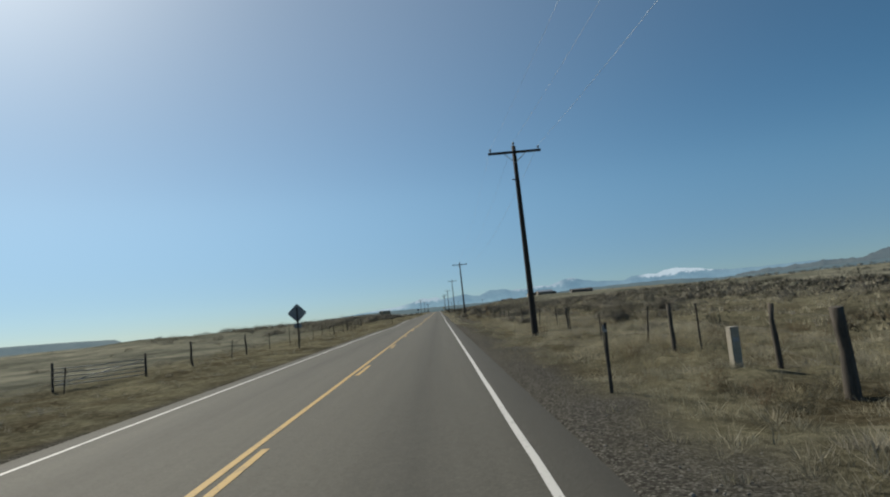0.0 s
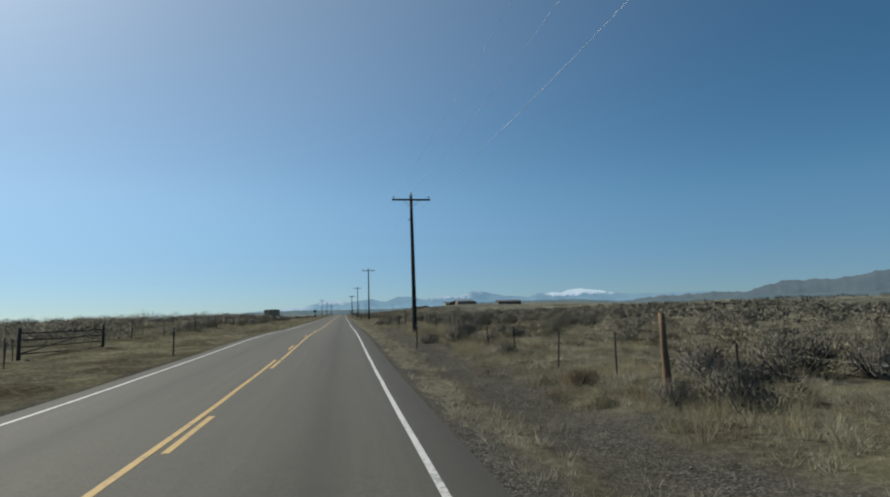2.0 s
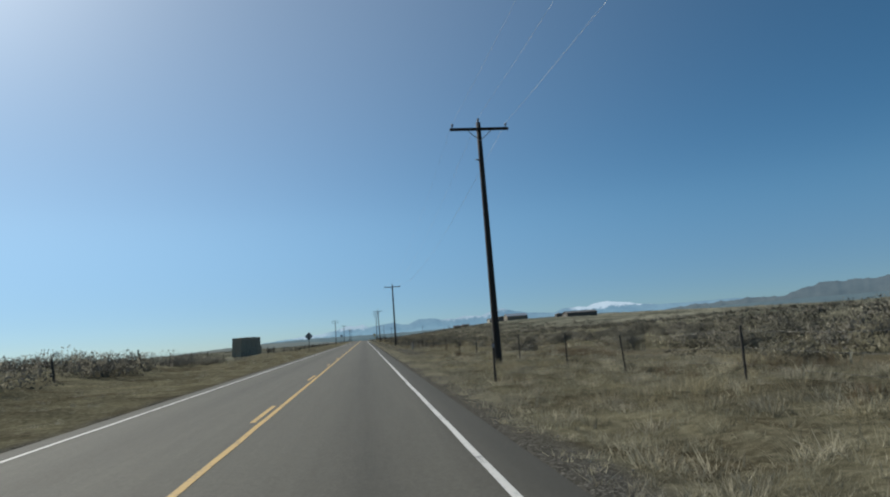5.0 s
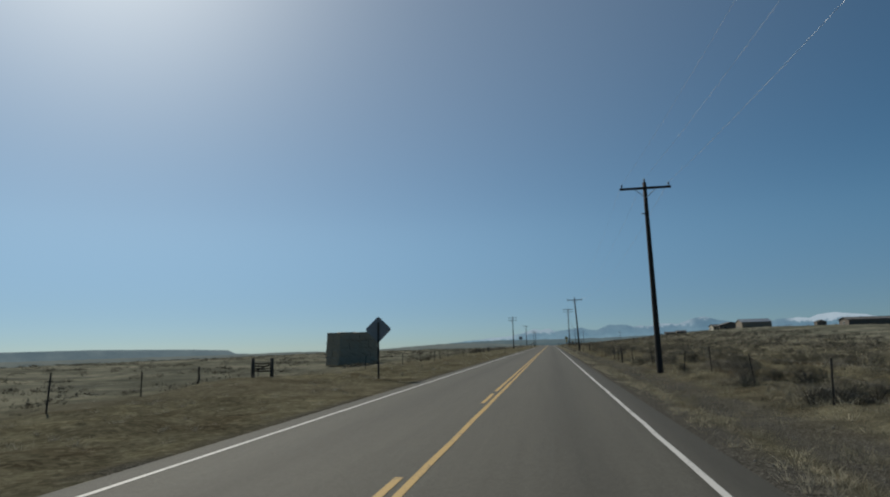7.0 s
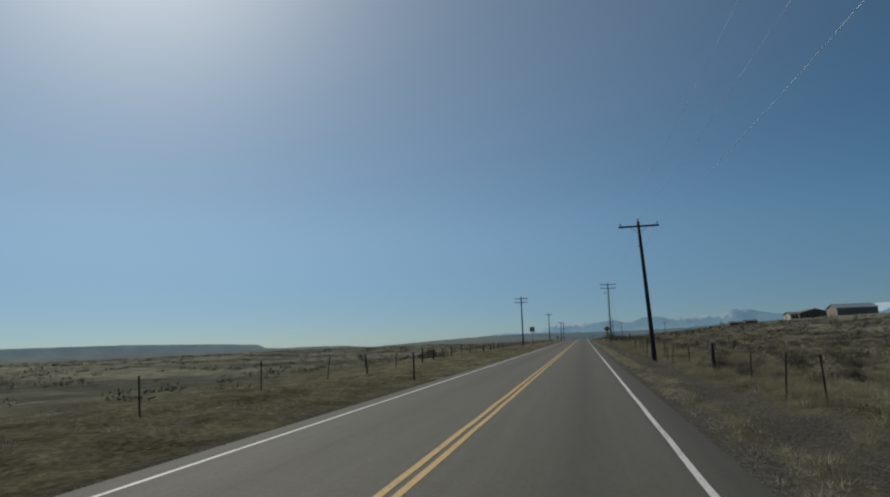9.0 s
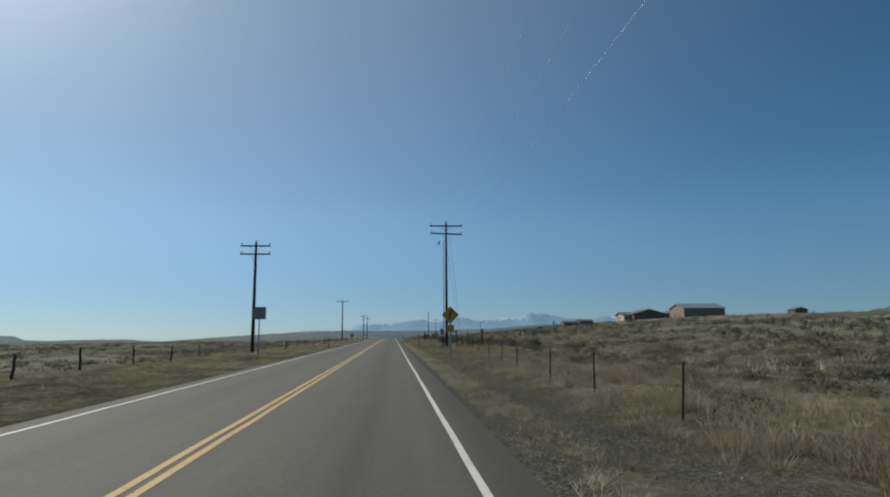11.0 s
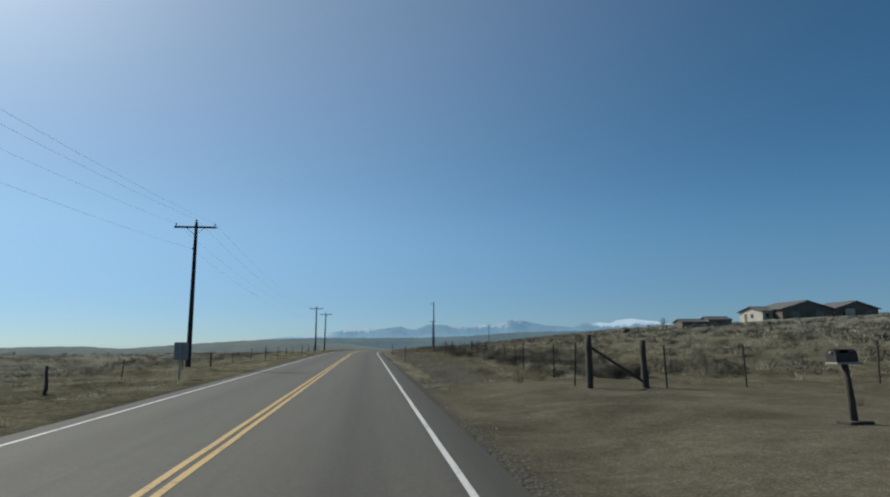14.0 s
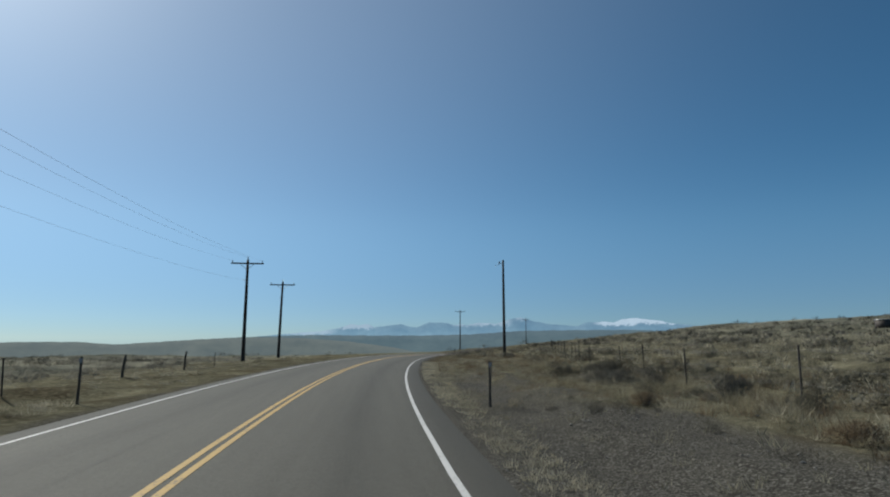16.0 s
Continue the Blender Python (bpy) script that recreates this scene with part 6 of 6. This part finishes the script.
sow("dark_brush_slope", SAGE_F, x, y, RNG.uniform(0.6, 1.3, len(x)) * np.where(y < 230, 1.4, 1.0), M_DARK_SAGE, "dark greasewood further out on the rangeland", "brush", RNG)
x, y = strew(5500, 55.0, 330.0, -40, 1000, lambda x, y: 0.3 + 0.7 * patchy(x, y, 40, 57))
sow("far_sagebrush", SAGE_F, x, y, RNG.uniform(0.6, 1.3, len(x)) * np.where(y < 420, 1.55, 1.0), M_MID_SAGE, "distant sagebrush dots on the plain and hill", "brush", RNG)
x, y = strew(3800, -60.0, -13.5, -4, 640, lambda x, y: (0.08 + 0.92 * patchy(x, y, 20, 59, 0.0, 0.8)) * (0.35 + 0.65 * smooth(90, 120, y) * (1 - smooth(225, 250, y))) * (1 - 0.85 * smooth(255, 275, y) * (1 - smooth(345, 380, y))) * (1 - dirt_weight(x, y)))
sow("left_sagebrush", SAGE_L, x, y, RNG.uniform(0.4, 0.95, len(x)) * np.where((y > 110) & (y < 235), 2.0, 1.0), M_MID_SAGE, "grey sagebrush beyond the far fence", "brush", RNG)
x, y = strew(5000, -420.0, -45.0, -40, 1000, lambda x, y: 0.1 + 0.6 * patchy(x, y, 60, 61, 0.1, 0.9))
sow("far_field_brush", SAGE_F, x, y, RNG.uniform(0.5, 1.2, len(x)), M_DARK_SAGE, "distant brush in the wide field", "brush", RNG)
x, y = strew(3000, -700.0, 700.0, 640, 1900, lambda x, y: 0.15 + 0.8 * patchy(x, y, 90, 63, 0, 0.8))
sow("valley_brush", SAGE_F, x, y, RNG.uniform(1.0, 2.4, len(x)), M_DARK_SAGE, "distant dark brush across the valley", "brush", RNG)

x, y = strew(9000, -150.0, -15.0, 200, 680, lambda x, y: patchy(x, y * 0.35, 16, 71, 0.0, 0.5) * (1 - dirt_weight(x, y)) * smooth(14, 20, -x))
sow("dark_field_brush", SAGE_F, x, y, RNG.uniform(0.6, 1.3, len(x)), M_DARK_SAGE, "bands of dark low brush in the field", "brush", RNG, RNG.uniform(0.6, 0.9, len(x)))
x, y = strew(5000, -150.0, -14.0, 380, 680, lambda x, y: (0.3 + 0.7 * patchy(x, y * 0.5, 13, 73)) * (1 - dirt_weight(x, y)))
sow("grey_field_brush", SAGE_F, x, y, RNG.uniform(0.4, 0.85, len(x)), M_SAGE, "low grey-green brush beyond the far verge", "brush", RNG, RNG.uniform(0.6, 0.9, len(x)))
x, y = strew(900, -11.5, -7.3, 225, 600, lambda x, y: 0.1 + patchy(x, y, 6, 75, 0.4, 0.9))
sow("verge_clumps", SAGE_F, x, y, RNG.uniform(0.1, 0.24, len(x)), M_DARK_SAGE, "small dark weed clumps on the far verge", "weeds", RNG)

x, y = strew(620, -34.0, -12.8, 425, 640, lambda x, y: (0.2 + 0.8 * patchy(x, y, 12, 79)) * smooth(4.6, 7, edge_dist(x, y)))
sow("tall_field_brush", SAGE_L, x, y, RNG.uniform(0.5, 1.15, len(x)), M_SAGE, "waist-high grey brush beyond the far fence", "brush", RNG, RNG.uniform(0.8, 1.0, len(x)))
x, y = strew(5000, -12.5, -7.2, 425, 640, lambda x, y: patchy(x, y, 7, 81, 0.0, 0.7) * smooth(0.3, 0.9, edge_dist(x, y)))
sow("far_straw", TUFTS, x, y, RNG.uniform(0.6, 1.3, len(x)), M_STRAW, "pale straw tufts on the far verge", "grass", RNG)

rust = tri_mesh("rusty_bush", *SAGE_N[2], M_RUST_GRASS)
for bx_, by_, r_ in ((8.0, 457.8, 0.65), (6.2, 354.8, 0.5), (7.4, 560.5, 0.6), (6.6, 566.0, 0.5), (5.6, 83.2, 0.6)):
    o = thing("rusty_bush", (bx_, by_, ground_z(bx_, by_) - 0.05), "rounded rust-brown dead weed bush by the fence", "bush", "", 40 * bx_)
    for name, me in (("foliage", rust), ("branch_frame", stem_mesh[1])):
        p = new(name, me)
        p.parent = o
        p.matrix_basis = Matrix.Diagonal((r_, r_, r_, 1))

x, y = strew(560, -32.0, -13.5, 108, 238, lambda x, y: (0.2 + 0.8 * patchy(x, y, 12, 83)) * (1 - dirt_weight(x, y)))
sow("tall_left_brush", SAGE_L, x, y, RNG.uniform(1.1, 2.2, len(x)), M_SAGE, "tall grey sagebrush beyond the far fence", "brush", RNG, RNG.uniform(0.8, 1.0, len(x)))

x, y = strew(1700, 3.9, 8.8, 2, 600, lambda x, y: (1 - dirt_weight(x, y)) * patchy(x, y, 5, 91, 0.0, 0.7) * smooth(1.8, 3.2, edge_dist(x, y)) * np.where((y > 235) & (y < 600), 0.75, 0.35))
sow("verge_weeds", SAGE_L, x, y, RNG.uniform(0.14, 0.45, len(x)), M_DARK_SAGE, "low dark weed clumps among the verge grass", "weeds", RNG, RNG.uniform(0.7, 1.1, len(x)))

# single large shrubs
for bx_, by_, r_, h_, lab in ((-16.5, 376.0, 1.9, 1.7, "large dark rounded shrub in the field"), (-17.5, 379.0, 1.4, 1.2, "large dark rounded shrub in the field"), (-15.0, 312.0, 0.9, 0.7, "low dark shrub by the field fence")):
    bush(bx_, by_, r_, h_, True, lab)

for bx_, by_, r_, h_ in ((117.0, 573.0, 1.6, 1.3), (131.0, 570.0, 1.5, 1.1), (134.5, 571.0, 1.2, 1.2), (66.5, 603.0, 1.2, 0.8)):
    bush(bx_, by_, r_, h_, True, "dark rounded shrub on the hilltop")

# stones on the shoulder
PEB = [pebble(s) for s in range(6)]
x, y = strew(38000, 1.8, 6.2, -4, 600, lambda x, y: gravel_weight(x, y) * smooth(0.0, 0.3, edge_dist(x, y)))
sow("shoulder_gravel", PEB, x, y, RNG.uniform(0.008, 0.022, len(x)) * RNG.choice([1, 1, 1, 1.6], len(x)), M_STONE, "loose dark gravel on the shoulder", "gravel", RNG)
x, y = strew(900, 3.3, 9.0, 425, 600, lambda x, y: 0.12 + 0.5 * gravel_weight(x, y) - 0.2 * dirt_weight(x, y))
sow("loose_stones", PEB, x, y, RNG.uniform(0.022, 0.06, len(x)), M_STONE, "scattered grey stones in the verge", "stones", RNG)
